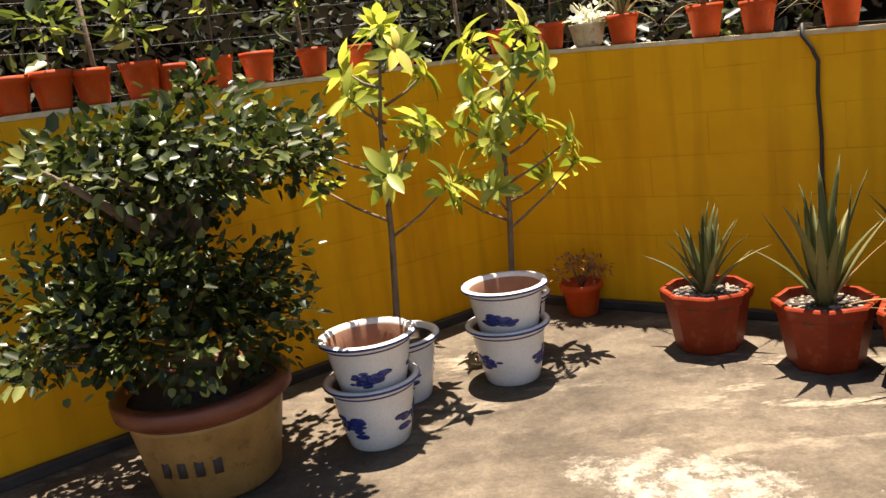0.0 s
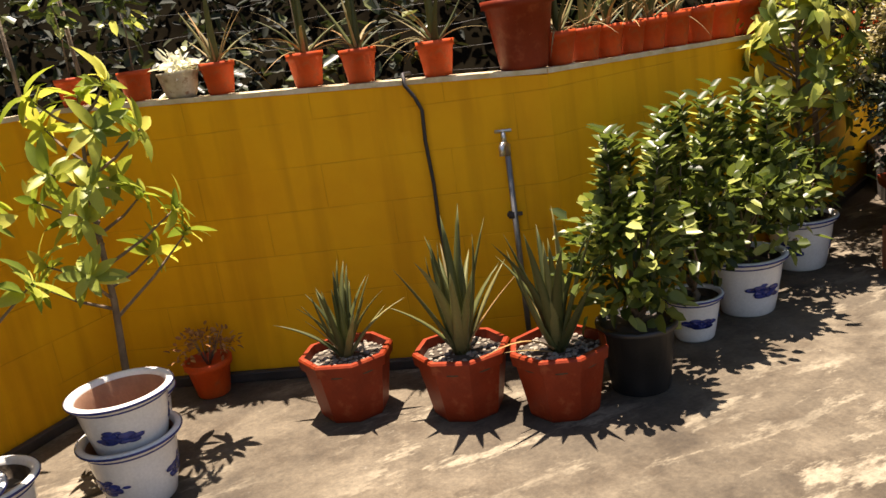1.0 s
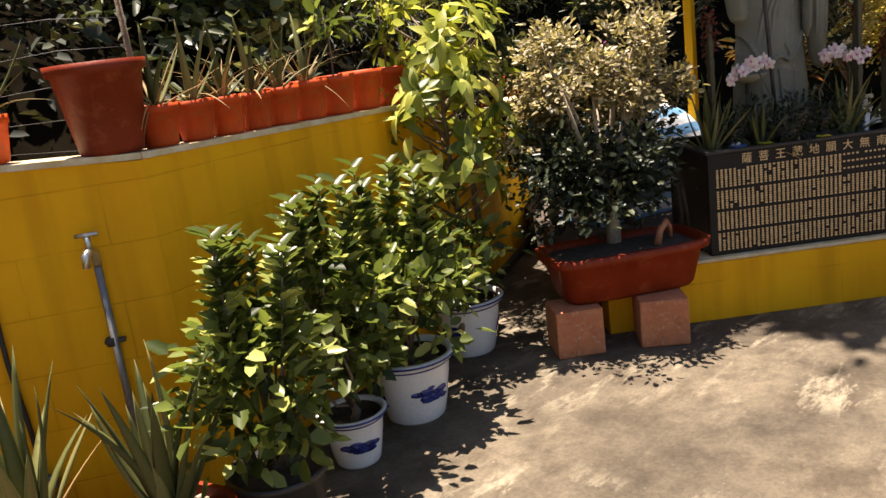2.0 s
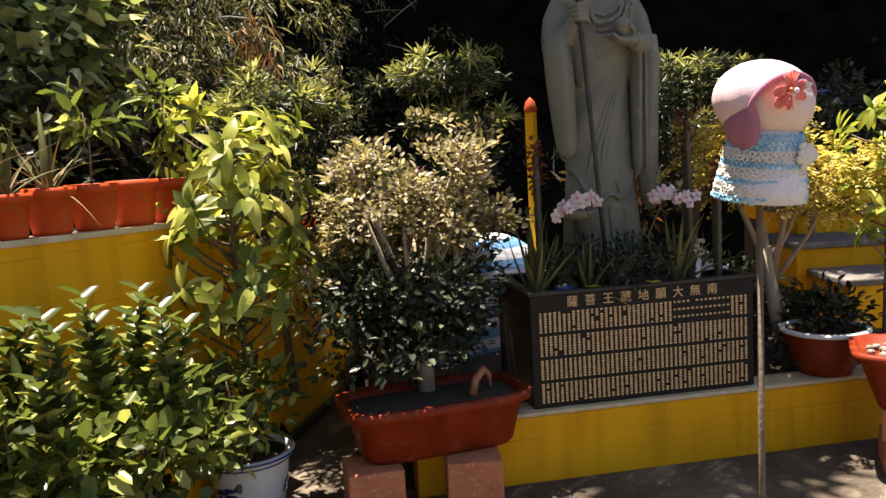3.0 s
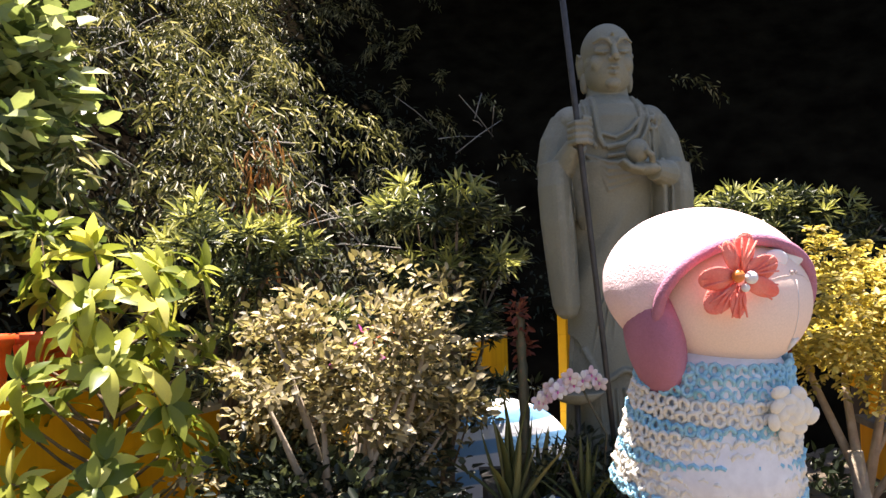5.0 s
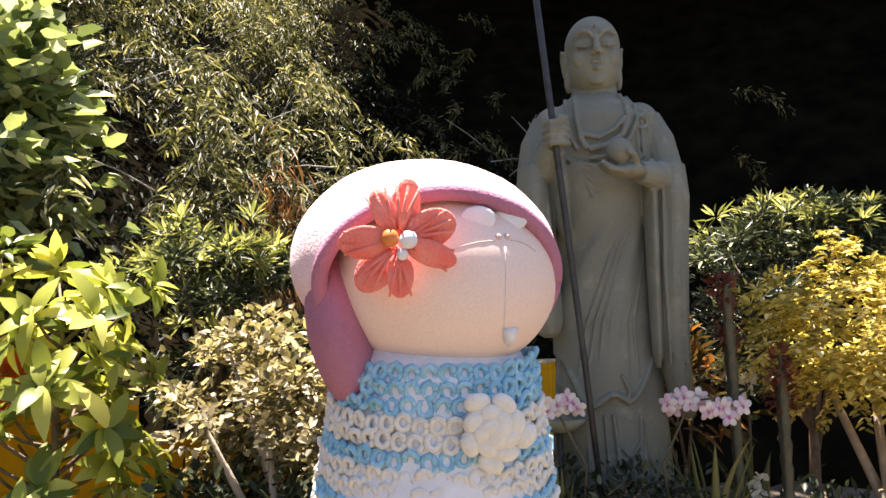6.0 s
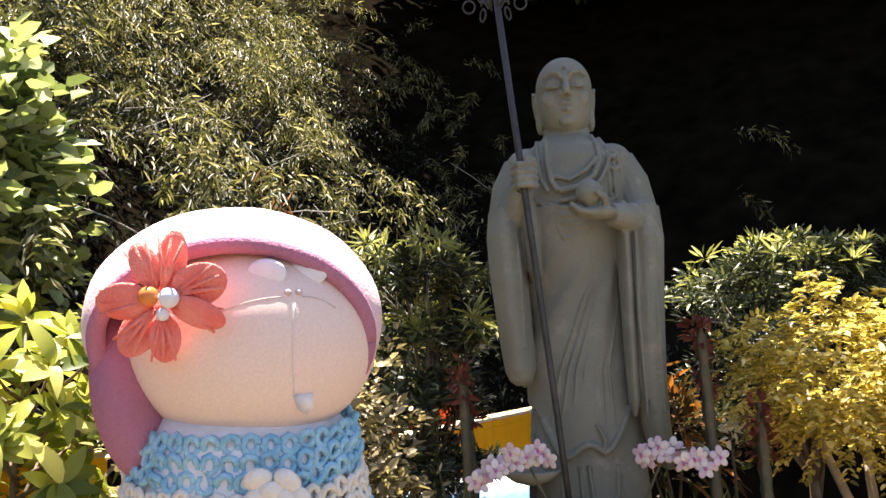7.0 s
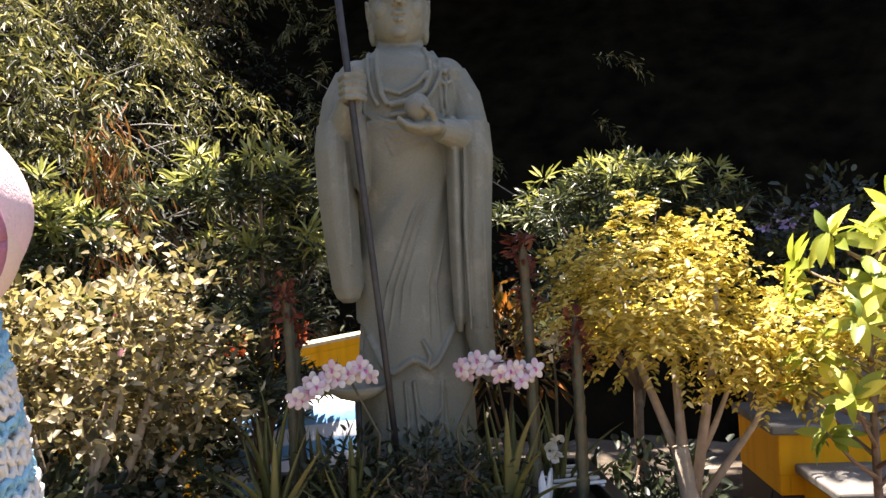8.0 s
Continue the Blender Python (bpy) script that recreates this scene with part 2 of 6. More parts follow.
M_BIGLEAF = foliage("broad_leaf", (0.045, 0.075, 0.025), (0.36, 0.41, 0.17), (0.70, 0.73, 0.48), 0.2, 0.38)
M_DRYLEAF = foliage("dry_leaf", (0.25, 0.10, 0.03), (0.45, 0.22, 0.07), (0.55, 0.34, 0.14), 0.6, 0.2)
M_PINK = foliage("orchid_petal", (0.66, 0.46, 0.58), (0.80, 0.71, 0.76), (0.83, 0.80, 0.81), 0.5, 0.3)
M_MAGENTA = foliage("magenta_petal", (0.55, 0.05, 0.35), (0.7, 0.2, 0.5), (0.75, 0.45, 0.65), 0.5, 0.3)
M_WHITEFL = foliage("white_petal", (0.7, 0.68, 0.6), (0.8, 0.79, 0.74), (0.82, 0.8, 0.7), 0.5, 0.3)
M_CACTUS = surface("cactus_skin", (0.055, 0.06, 0.03), (0.12, 0.105, 0.055), 20, 0.7, c3=(0.17, 0.085, 0.04))
M_REDTIP = foliage("red_cactus_leaf", (0.09, 0.025, 0.015), (0.20, 0.055, 0.035), (0.28, 0.12, 0.06), 0.5, 0.3)
M_BLUE = surface("blue_plastic", (0.05, 0.14, 0.42), (0.08, 0.2, 0.55), 6, 0.45)

def tarp_build(nt, b):
    tc = nt.nodes.new("ShaderNodeTexCoord")
    w = N(nt, "ShaderNodeTexWave", Scale=2.4, Distortion=1.2)
    w.bands_direction = "Z"
    nt.links.new(tc.outputs["Object"], w.inputs["Vector"])
    col = ramp(nt, w.outputs[1], [(0.42, (0.16, 0.36, 0.60)), (0.58, (0.74, 0.77, 0.80))])
    nt.links.new(col, b.inputs["Base Color"])
    b.inputs["Roughness"].default_value = 0.45
    bump(nt, b, noise_tex(nt, 18, 4), 0.3, 0.02)
M_TARP = mat("striped_tarpaulin", tarp_build)

# ---- shape helpers ----
def thing(name, label, category, group="", at=(0, 0, 0), turn=0.0, kind=""):
    e = new(name)
    e.matrix_basis = pose(*at, 0, 0, turn)
    return tagged(e, label, category, group, kind)

def part(name, bm, material, parent=None, label="", smooth=True):
    me = bpy.data.meshes.new(name)
    bm.to_mesh(me)
    bm.free()
    if smooth:
        me.polygons.foreach_set("use_smooth", [True] * len(me.polygons))
    for m in material if isinstance(material, (list, tuple)) else (material,):
        me.materials.append(m)
    ob = new(name, me)
    ob.parent = parent
    if label:
        ob["label"] = label
    return ob

def lathe(bm, profile, n=32, at=(0, 0, 0), mat_index=0, start=0.0, caps=True):
    """Revolves (radius, height) pairs about z."""
    rings = []
    for r, z in profile:
        rings.append([bm.verts.new((at[0] + r * math.cos(start + 2 * math.pi * i / n), at[1] + r * math.sin(start + 2 * math.pi * i / n), at[2] + z)) for i in range(n)])
    for a, b in zip(rings, rings[1:]):
        for i in range(n):
            f = bm.faces.new((a[i], a[(i + 1) % n], b[(i + 1) % n], b[i]))
            f.material_index = mat_index
    for ring, flip in ((rings[0], True), (rings[-1], False)):
        if caps and (Vector(ring[0].co) - Vector(ring[n // 2].co)).length > 1e-5:
            f = bm.faces.new(ring[::-1] if flip else ring)
            f.material_index = mat_index
    return rings

def tube(bm, pts, radii, n=8, mat_index=0):
    """A tapered tube along points, its ends closed."""
    pts = [Vector(p) for p in pts]
    rings = []
    side = None
    for i, p in enumerate(pts):
        d = (pts[min(i + 1, len(pts) - 1)] - pts[max(i - 1, 0)]).normalized()
        if side is None:
            side = d.orthogonal().normalized()
        side = (side - d * side.dot(d)).normalized()
        up = d.cross(side)
        r = radii[i] if isinstance(radii, (list, tuple)) else radii
        rings.append([bm.verts.new(p + r * (math.cos(2 * math.pi * k / n) * side + math.sin(2 * math.pi * k / n) * up)) for k in range(n)])
    for a, b in zip(rings, rings[1:]):
        for k in range(n):
            f = bm.faces.new((a[k], a[(k + 1) % n], b[(k + 1) % n], b[k]))
            f.material_index = mat_index
    for ring in (rings[0][::-1], rings[-1]):
        f = bm.faces.new(ring)
        f.material_index = mat_index

def box(bm, lo, hi, bevel=0.0, m=None, mat_index=0):
    vs = bmesh.ops.create_cube(bm, size=1.0)["verts"]
    lo, hi = Vector(lo), Vector(hi)
    for v in vs:
        v.co = Vector([(lo[i] + hi[i]) / 2 + v.co[i] * (hi[i] - lo[i]) for i in range(3)])
    if bevel:
        es = list({e for v in vs for e in v.link_edges})
        vs = list({v for f in bmesh.ops.bevel(bm, geom=es, offset=bevel, segments=2, profile=0.5, affect="EDGES")["faces"] for v in f.verts} | {v for v in vs if v.is_valid})
    if m is not None:
        for v in vs:
            v.co = m @ v.co
    for v in vs:
        for f in v.link_faces:
            f.material_index = mat_index

def ball(bm, at, r, u=16, v=10, m=None, mat_index=0):
    """An ellipsoid: r is a number or three half-axes."""
    r = (r, r, r) if isinstance(r, (int, float)) else r
    mm = Matrix.Translation(at) @ (m or Matrix()) @ Matrix.Diagonal((*r, 1))
    vs = bmesh.ops.create_uvsphere(bm, u_segments=u, v_segments=v, radius=1.0, matrix=mm)["verts"]
    for w in vs:
        for f in w.link_faces:
            f.material_index = mat_index

def leaves_mesh(name, pos, direction, normal, length, width, material, parent=None, curl=0.15, label="", kind=""):
    """Many folded leaves as one mesh: four corners and a raised rib each."""
    n = len(pos)
    d = direction / np.linalg.norm(direction, axis=1, keepdims=True)
    s = np.cross(d, normal)
    s /= np.linalg.norm(s, axis=1, keepdims=True) + 1e-9
    up = np.cross(s, d)
    L, W = np.asarray(length).reshape(-1, 1), np.asarray(width).reshape(-1, 1)
    L, W = np.broadcast_to(L, (n, 1)), np.broadcast_to(W, (n, 1))
    co = np.empty((n, 6, 3))
    co[:, 0] = pos
    broad = W / L > 0.38
    f1, f2, w2 = np.where(broad, 0.24, 0.35), np.where(broad, 0.70, 0.72), np.where(broad, 0.46, 0.33)
    low, high = up * W * 0.22, up * (W * 0.15 - L * curl * 0.45)
    co[:, 1] = pos + d * L * f1 - s * W * 0.5 + low
    co[:, 2] = pos + d * L * f2 - s * W * w2 + high
    co[:, 3] = pos + d * L - up * L * curl
    co[:, 4] = pos + d * L * f2 + s * W * w2 + high
    co[:, 5] = pos + d * L * f1 + s * W * 0.5 + low
    faces = np.array([[0, 3, 2, 1], [0, 5, 4, 3]])
    idx = (np.arange(n)[:, None, None] * 6 + faces[None]).reshape(-1)
    me = bpy.data.meshes.new(name)
    me.vertices.add(n * 6)
    me.vertices.foreach_set("co", co.reshape(-1))
    me.loops.add(len(idx))
    me.loops.foreach_set("vertex_index", idx)
    me.polygons.add(n * 2)
    me.polygons.foreach_set("loop_start", np.arange(0, n * 8, 4))
    me.polygons.foreach_set("loop_total", np.full(n * 2, 4))
    me.update(calc_edges=True)
    me.validate()
    me.materials.append(material)
    ob = new(name, me)
    ob.parent = parent
    if label or kind:
        tagged(ob, label, kind=kind)
    return ob

def clump_points(rng, centre, radii, clumps, shell=0.42, rough=0.75, gap=-0.09):
    """Clump centres in a lobed crown: boughs stand out, hollows and gaps between them."""
    seed = Vector(rng.normal(size=3) * 20)
    out = []
    centre, radii = np.asarray(centre, float), np.asarray(radii, float)
    size = float(radii.mean())
    while len(out) < clumps:
        d = rng.normal(size=3)
        d /= np.linalg.norm(d)
        r = shell + (1 - shell) * rng.random() ** 0.6
        r *= 0.98 + rough * noise.noise(Vector(d) * 1.9 + seed) + 0.22 * (rng.random() - 0.5)
        p = d * r * radii
        if noise.noise(Vector(p) * (1.5 / size) + seed * 2) > gap:
            out.append(centre + p)
    return np.array(out).reshape(-1, 3)

def crown(name, rng, centre, radii, clumps, per, spread, length, width, material, parent, droop=0.0, curl=0.15, centres=None, up=0.6, kind="stuff", label="", flat=0.75, tuft=0.0):
    """Leaves in clumps; with tuft they radiate from each twig's end as rosettes."""
    c = clump_points(rng, centre, radii, clumps) if centres is None else np.asarray(centres)
    k = np.repeat(c, per, axis=0)
    off = rng.normal(size=k.shape) * spread * np.array([1, 1, flat])
    pos = k + off * (1 - 0.7 * tuft)
    out = pos - np.asarray(centre)
    out /= np.linalg.norm(out, axis=1, keepdims=True) + 1e-6
    d = off / (np.linalg.norm(off, axis=1, keepdims=True) + 1e-6) * (0.9 + tuft) + out * 0.6 + rng.normal(size=k.shape) * (0.45 - 0.2 * tuft)
    d[:, 2] += 0.25 - droop + 0.35 * tuft
    nrm = out * 0.4 + np.array([0, 0, up + 0.2]) + rng.normal(size=k.shape) * 0.35
    n = len(pos)
    L = length * (0.65 + 0.7 * rng.random(n))
    return leaves_mesh(name, pos, d, nrm, L, width * (0.7 + 0.6 * rng.random(n)), material, parent, curl, label, kind), c

def limbs(parent, material, rng, base, fork, targets, r0, r1, n=6, name="trunk"):
    """A trunk from base to fork, and from it a branch to each target, each a part of its own."""
    base, fork = Vector(base), Vector(fork)
    mid = (base + fork) / 2 + Vector(rng.normal(size=3) * 0.02)
    bm = bmesh.new()
    tube(bm, [base, mid, fork], [r0, r0 * 0.85, r0 * 0.7], n + 2)
    stem = part(name, bm, material, parent)
    for t in targets:
        t = Vector(t)
        s = base.lerp(fork, 0.75 + 0.25 * rng.random())
        m1 = s.lerp(t, 0.5) + Vector(rng.normal(size=3) * 0.03) + Vector((0, 0, 0.03))
        bm = bmesh.new()
        tube(bm, [s, m1, t], [r0 * 0.5, r0 * 0.33, r1], n)
        part("branch", bm, material, stem)
    return stem

def single_leaf_mesh(name, length, width, curl, fold, material, rows=5):
    """One broad leaf along +y with a midrib fold and a drooping tip."""
    bm = bmesh.new()
    rib, left, right = [], [], []
    for i in range(rows + 1):
        t = i / rows
        w = width / 2 * math.sin(math.pi * min(1, t * 0.96 + 0.04)) ** 0.8 + 0.0006
        y, z = length * t, -curl * length * t * t
        rib.append(bm.verts.new((0, y, z)))
        left.append(bm.verts.new((-w, y, z + fold * w)))
        right.append(bm.verts.new((w, y, z + fold * w)))
    for i in range(rows):
        bm.faces.new((left[i], rib[i], rib[i + 1], left[i + 1]))
        bm.faces.new((rib[i], right[i], right[i + 1], rib[i + 1]))
    me = bpy.data.meshes.new(name)
    bm.to_mesh(me)
    bm.free()
    me.polygons.foreach_set("use_smooth", [True] * len(me.polygons))
    me.materials.append(material)
    return me

def aloe_leaf_mesh(name, length, width, curl, material):
    """A thick tapering succulent leaf along +z that bends out to +x."""
    bm = bmesh.new()
    rings = []
    for i in range(8):
        t = i / 7
        w = width * (1 - t) ** 0.75 * (1 - 0.15 * (1 - t)) + 0.0008
        th = w * 0.38
        x, z = curl * length * t * t, length * t * (1 - 0.25 * abs(curl) * t)
        rings.append([bm.verts.new((x + dx * th, dy * w, z)) for dx, dy in ((0.25, -0.5), (-0.1, 0), (0.25, 0.5), (0.75, 0.3), (0.95, 0), (0.75, -0.3))])
    for a, b in zip(rings, rings[1:]):
        for k in range(6):
            bm.faces.new((a[k], a[(k + 1) % 6], b[(k + 1) % 6], b[k]))
    bm.faces.new(rings[0][::-1])
    bm.faces.new(rings[-1])
    me = bpy.data.meshes.new(name)
    bm.to_mesh(me)
    bm.free()
    me.polygons.foreach_set("use_smooth", [True] * len(me.polygons))
    me.materials.append(material)
    return me

def link_part(name, me, parent, m):
    ob = new(name, me)
    ob.parent = parent
    ob.matrix_basis = m
    return ob

# ---- structure: ground, walls, ledge, steps, hillside ----
W1A, W12, W23, W34, W4B = Vector((-4.2, 0.77)), Vector((0.549, 4.85)), Vector((2.5, 3.58)), Vector((4.55, 4.0)), Vector((9.2, 6.1))

def build_ground():
    bm = bmesh.new()
    bmesh.ops.create_grid(bm, x_segments=60, y_segments=60, size=45)
    for v in bm.verts:
        v.co.z = 0.004 * noise.noise(v.co * 0.4)
    tagged(part("ground", bm, M_CONCRETE), "weathered grey concrete yard with worn whitewash patches", "ground", kind="structure")

def build_wall(name, a, b, za, zb, thick=0.16, label="ochre yellow painted block garden wall", coping=True, side=1):
    """A wall from a to b; its yard face is the line itself, its top slopes from za to zb."""
    d = (b - a)
    length = d.length
    ang = math.degrees(math.atan2(d.y, d.x))
    w = thing(name, label, "wall", at=(a.x, a.y, 0), turn=ang, kind="structure")
    n = max(2, int(length / 0.25))
    bm = bmesh.new()
    cols = []
    for i in range(n + 1):
        t = i / n
        z = za + (zb - za) * t + 0.004 * noise.noise(Vector((a.x + t * 9, a.y, 3)))
        cols.append([bm.verts.new((length * t, y, q)) for y, q in ((0, -0.05), (0, z - 0.02), (thick, z - 0.02), (thick, -0.05))])
    for p, q in zip(cols, cols[1:]):
        for k in range(4):
            bm.faces.new((p[k], q[k], q[(k + 1) % 4], p[(k + 1) % 4]))
    bm.faces.new(cols[0])
    bm.faces.new(cols[-1][::-1])
    bmesh.ops.recalc_face_normals(bm, faces=bm.faces)
    part("wall_body", bm, M_WALL, w, smooth=False)
    if coping:
        bm = bmesh.new()
        cols = []
        m = max(6, int(length / 0.06))
        for i in range(m + 1):
            t = i / m
            z = za + (zb - za) * t
            e = 0.008 + 0.006 * noise.noise(Vector((t * length * 9, a.y, 7)))
            cols.append([bm.verts.new((length * t, y, q)) for y, q in ((-e, z - 0.019), (-e * 0.8, z + e * 0.4), (thick + 0.01, z), (thick + 0.01, z - 0.019))])
        for p, q in zip(cols, cols[1:]):
            for k in range(4):
                bm.faces.new((p[k], q[k], q[(k + 1) % 4], p[(k + 1) % 4]))
        bm.faces.new(cols[0])
        bm.faces.new(cols[-1][::-1])
        bmesh.ops.recalc_face_normals(bm, faces=bm.faces)
        part("coping", bm, M_COPING, w, "pale worn cement coping", smooth=False)
    # Dark strip: skirting, and the wall's shadow along its foot, in one colour.
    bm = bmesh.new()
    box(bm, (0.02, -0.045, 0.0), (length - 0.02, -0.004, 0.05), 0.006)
    part("skirting", bm, M_SKIRT, w, "dark skirting at the foot, the wall's shadow painted in", smooth=False)
    return w

build_ground()
build_wall("wall_west", W1A, W12, 1.47, 1.465)
build_wall("wall_north", W12, W23, 1.465, 1.345)
build_wall("wall_north_east", W23, W34, 1.345, 1.30)
build_wall("wall_far_east", W34 + Vector((0.05, 0.12)), W4B, 1.12, 1.12)

U, V = Vector((0.7127, -0.7015)), Vector((0.7015, 0.7127))     # along the statue's planter, and away from the yard
LEDGE0 = Vector((4.62, 3.14))
PL = Vector((5.05, 2.765))                                      # near left foot of the planter
UANG = math.degrees(math.atan2(U.y, U.x))

def build_ledge():
    o = LEDGE0
    w = thing("ledge", "low ochre yellow painted kerb of a raised planting bed", "ledge", at=(o.x, o.y, 0), turn=UANG, kind="structure")
    bm = bmesh.new()
    box(bm, (0, 0, -0.03), (3.3, 0.16, 0.315), 0.008)
    part("kerb", bm, M_WALL, w, smooth=False)
    bm = bmesh.new()
    box(bm, (0.0, -0.006, 0.316), (3.3, 0.17, 0.336), 0.006)
    part("coping", bm, M_COPING, w, "chipped pale cement top", smooth=False)
    bm = bmesh.new()
    box(bm, (-0.1, 0.172, -0.02), (3.6, 2.6, 0.30))
    part("bed_soil", bm, M_SOIL, w, "dark soil of the raised bed", smooth=False)
build_ledge()

def build_steps():
    """Stone slabs on ochre risers, climbing away behind the golden shrub."""
    w = thing("steps", "grey stone steps with ochre painted risers", "steps", at=(6.99, 1.80, 0), turn=UANG - 8, kind="structure")
    for i, (x0, y0, z) in enumerate(((0.06, 0.0, 0.68), (-0.04, 0.44, 0.85), (0.18, 0.88, 1.02), (0.24, 1.32, 1.19))):
        # Base blocks are coloured dark for the shade behind the shrubs.
        bm = bmesh.new()
        box(bm, (x0, y0, 0.0), (x0 + 1.9, y0 + 0.62, z - 0.31), 0.008)
        part("base_block", bm, M_SKIRT, w, "stone base coloured dark for shade", smooth=False)
        bm = bmesh.new()
        box(bm, (x0 - 0.004, y0 - 0.004, z - 0.309), (x0 + 1.904, y0 + 0.618, z - 0.045), 0.008)
        part("riser", bm, M_WALL, w, smooth=False)
        bm = bmesh.new()
        box(bm, (x0 - 0.04, y0 - 0.04, z - 0.042), (x0 + 1.94, y0 + 0.60, z), 0.01)
        part("tread", bm, M_STEPTOP, w, "worn grey stone tread", smooth=False)
build_steps()

YARD = [Vector((-9, -3.3)), W12, W23, W34, W4B, Vector((11.0, 3.2)), Vector((11.0, -40)), Vector((-9, -40))]

def outside(x, y):
    """Metres beyond the yard's outline, negative inside it."""
    p = Vector((x, y))
    best, inside = 1e9, False
    for a, b in zip(YARD, YARD[1:] + YARD[:1]):
        d = b - a
        t = max(0, min(1, (p - a).dot(d) / d.dot(d)))
        best = min(best, (p - a - d * t).length)
        if (a.y > y) != (b.y > y) and x < (b.x - a.x) * (y - a.y) / (b.y - a.y) + a.x:
            inside = not inside
    return -best if inside else best

def hill_z(x, y):
    s = outside(x, y)
    if s < 0.2:
        return -0.3
    rise = max(0.0, s - 0.25)
    z = 0.55 + rise * 1.0 + 0.35 * noise.noise(Vector((x * 0.5, y * 0.5, 0))) * min(1, rise)
    return min(z, 13.0 + noise.noise(Vector((x * 0.3, y * 0.3, 2))))

def build_hill():
    bm = bmesh.new()
    nx, ny = 100, 80
    grid = []
    for j in range(ny + 1):
        row = []
        for i in range(nx + 1):
            x, y = -14 + 40 * i / nx, -6 + 32 * j / ny
            row.append(bm.verts.new((x, y, hill_z(x, y))))
        grid.append(row)
    for j in range(ny):
        for i in range(nx):
            q = (grid[j][i], grid[j][i + 1], grid[j + 1][i + 1], grid[j + 1][i])
            if max(v.co.z for v in q) > -0.2:
                bm.faces.new(q)
    bmesh.ops.delete(bm, geom=[v for v in bm.verts if not v.link_faces], context="VERTS")
    tagged(part("hillside", bm, M_HILL), "steep wooded bank of leaf litter, coloured black for deep shade", "hillside", kind="structure")
build_hill()

# ---- hillside plants ----
def bank_cloud(name, label, category, rng, xr, sr, hr, clumps, per, spread, length, width, material, droop=0.7, curl=0.2, test=None):
    """Leaves that hang in sprays over the bank: xr along x, sr beyond the wall, hr above the bank."""
    cs = []
    while len(cs) < clumps:
        x, y = rng.uniform(*xr), rng.uniform(0.5, 16)
        s = outside(x, y)
        if sr[0] < s < sr[1] and (test is None or test(x, y)):
            cs.append((x, y, hill_z(x, y) + rng.uniform(*hr)))
    cs = np.array(cs)
    k = np.repeat(cs, per, axis=0)
    pos = k + rng.normal(size=k.shape) * spread * np.array([1, 1, 0.8])
    d = rng.normal(size=k.shape) * np.array([1, 1, 0.5])
    d[:, 2] -= droop
    d[:, 1] -= 0.35
    nrm = np.array([0, -0.3, 1.0]) + rng.normal(size=k.shape) * 0.5
    n = len(pos)
    L = length * (0.6 + 0.8 * rng.random(n))
    ob = leaves_mesh(name, pos, d, nrm, L, width * (0.7 + 0.6 * rng.random(n)), material, None, curl)
    return tagged(ob, label, category, kind="stuff")

rng = np.random.default_rng(11)
def sunny_bank(x, y):
    """The bamboo thins out towards the shaded east end of the bank."""
    b = math.degrees(math.atan2(x - 3.6, y - 0.8))
    return rng.random() < 0.05 + 0.95 / (1 + math.exp((b - 29) / 3.5)) and noise.noise(Vector((x * 0.8, y * 0.8, 4))) + 0.8 * noise.noise(Vector((x * 2.2, y * 2.2, 9))) > 0.17
def bamboo_thicket(count):
    """Bamboo culm tips that arch over and hang, each a spray of narrow leaves along a thin drooping twig."""
    pos, way, nrm = [], [], []
    made = 0
    while made < count:
        x, y = rng.uniform(3.2, 12.0), rng.uniform(0.5, 16)
        s = outside(x, y)
        if not (0.8 < s < 8.5 and sunny_bank(x, y)):
            continue
        made += 1
        z = hill_z(x, y) + rng.uniform(0.2, 1.7)
        a = rng.uniform(0, 2 * math.pi)
        d = np.array([math.cos(a), math.sin(a) - 0.55, 0.35])
        d /= np.linalg.norm(d)
        reach = rng.uniform(0.35, 0.75)
        side = np.array([-d[1], d[0], 0.0])
        n = int(56 * reach / 0.55)
        k = rng.random(n) ** 0.8
        p = np.array([x, y, z]) + np.outer(k * reach, d) + np.outer(k * k, [0, 0, -0.75 * reach]) + rng.normal(size=(n, 3)) * 0.035
        w = d * 0.5 + np.outer(k, [0, 0, -0.7]) + np.outer(rng.choice([-1, 1], n) * rng.uniform(0.3, 1.2, n), side) + rng.normal(size=(n, 3)) * 0.45 + [0, 0, -0.3]
        pos.append(p)
        way.append(w)
        nrm.append(np.array([0, -0.3, 1.0]) + rng.normal(size=(n, 3)) * 0.35)
    pos, way, nrm = np.concatenate(pos), np.concatenate(way), np.concatenate(nrm)
    n = len(pos)
    ob = leaves_mesh("bamboo_thicket", pos, way, nrm, 0.100 * (0.6 + 0.8 * rng.random(n)), 0.0165 * (0.7 + 0.6 * rng.random(n)), M_BAMBOO, None, 0.2)
    tagged(ob, "sunlit drooping bamboo foliage on the bank", "bamboo", kind="stuff")
bamboo_thicket(1300)
bank_cloud("hedge_foliage", "mixed hedge leaves behind the garden wall, coloured dark for shade", "hedge", rng, (-6, 4.2), (0.66, 2.8), (0.0, 0.8), 560, 20, 0.16, 0.075, 0.035, M_HEDGE, droop=0.2)
bank_cloud("undergrowth", "leafy undergrowth over the bank, coloured dim for shade", "undergrowth", rng, (3.8, 10.5), (0.6, 6.5), (0.0, 0.6), 950, 20, 0.17, 0.085, 0.026, M_HEDGE, droop=0.5)
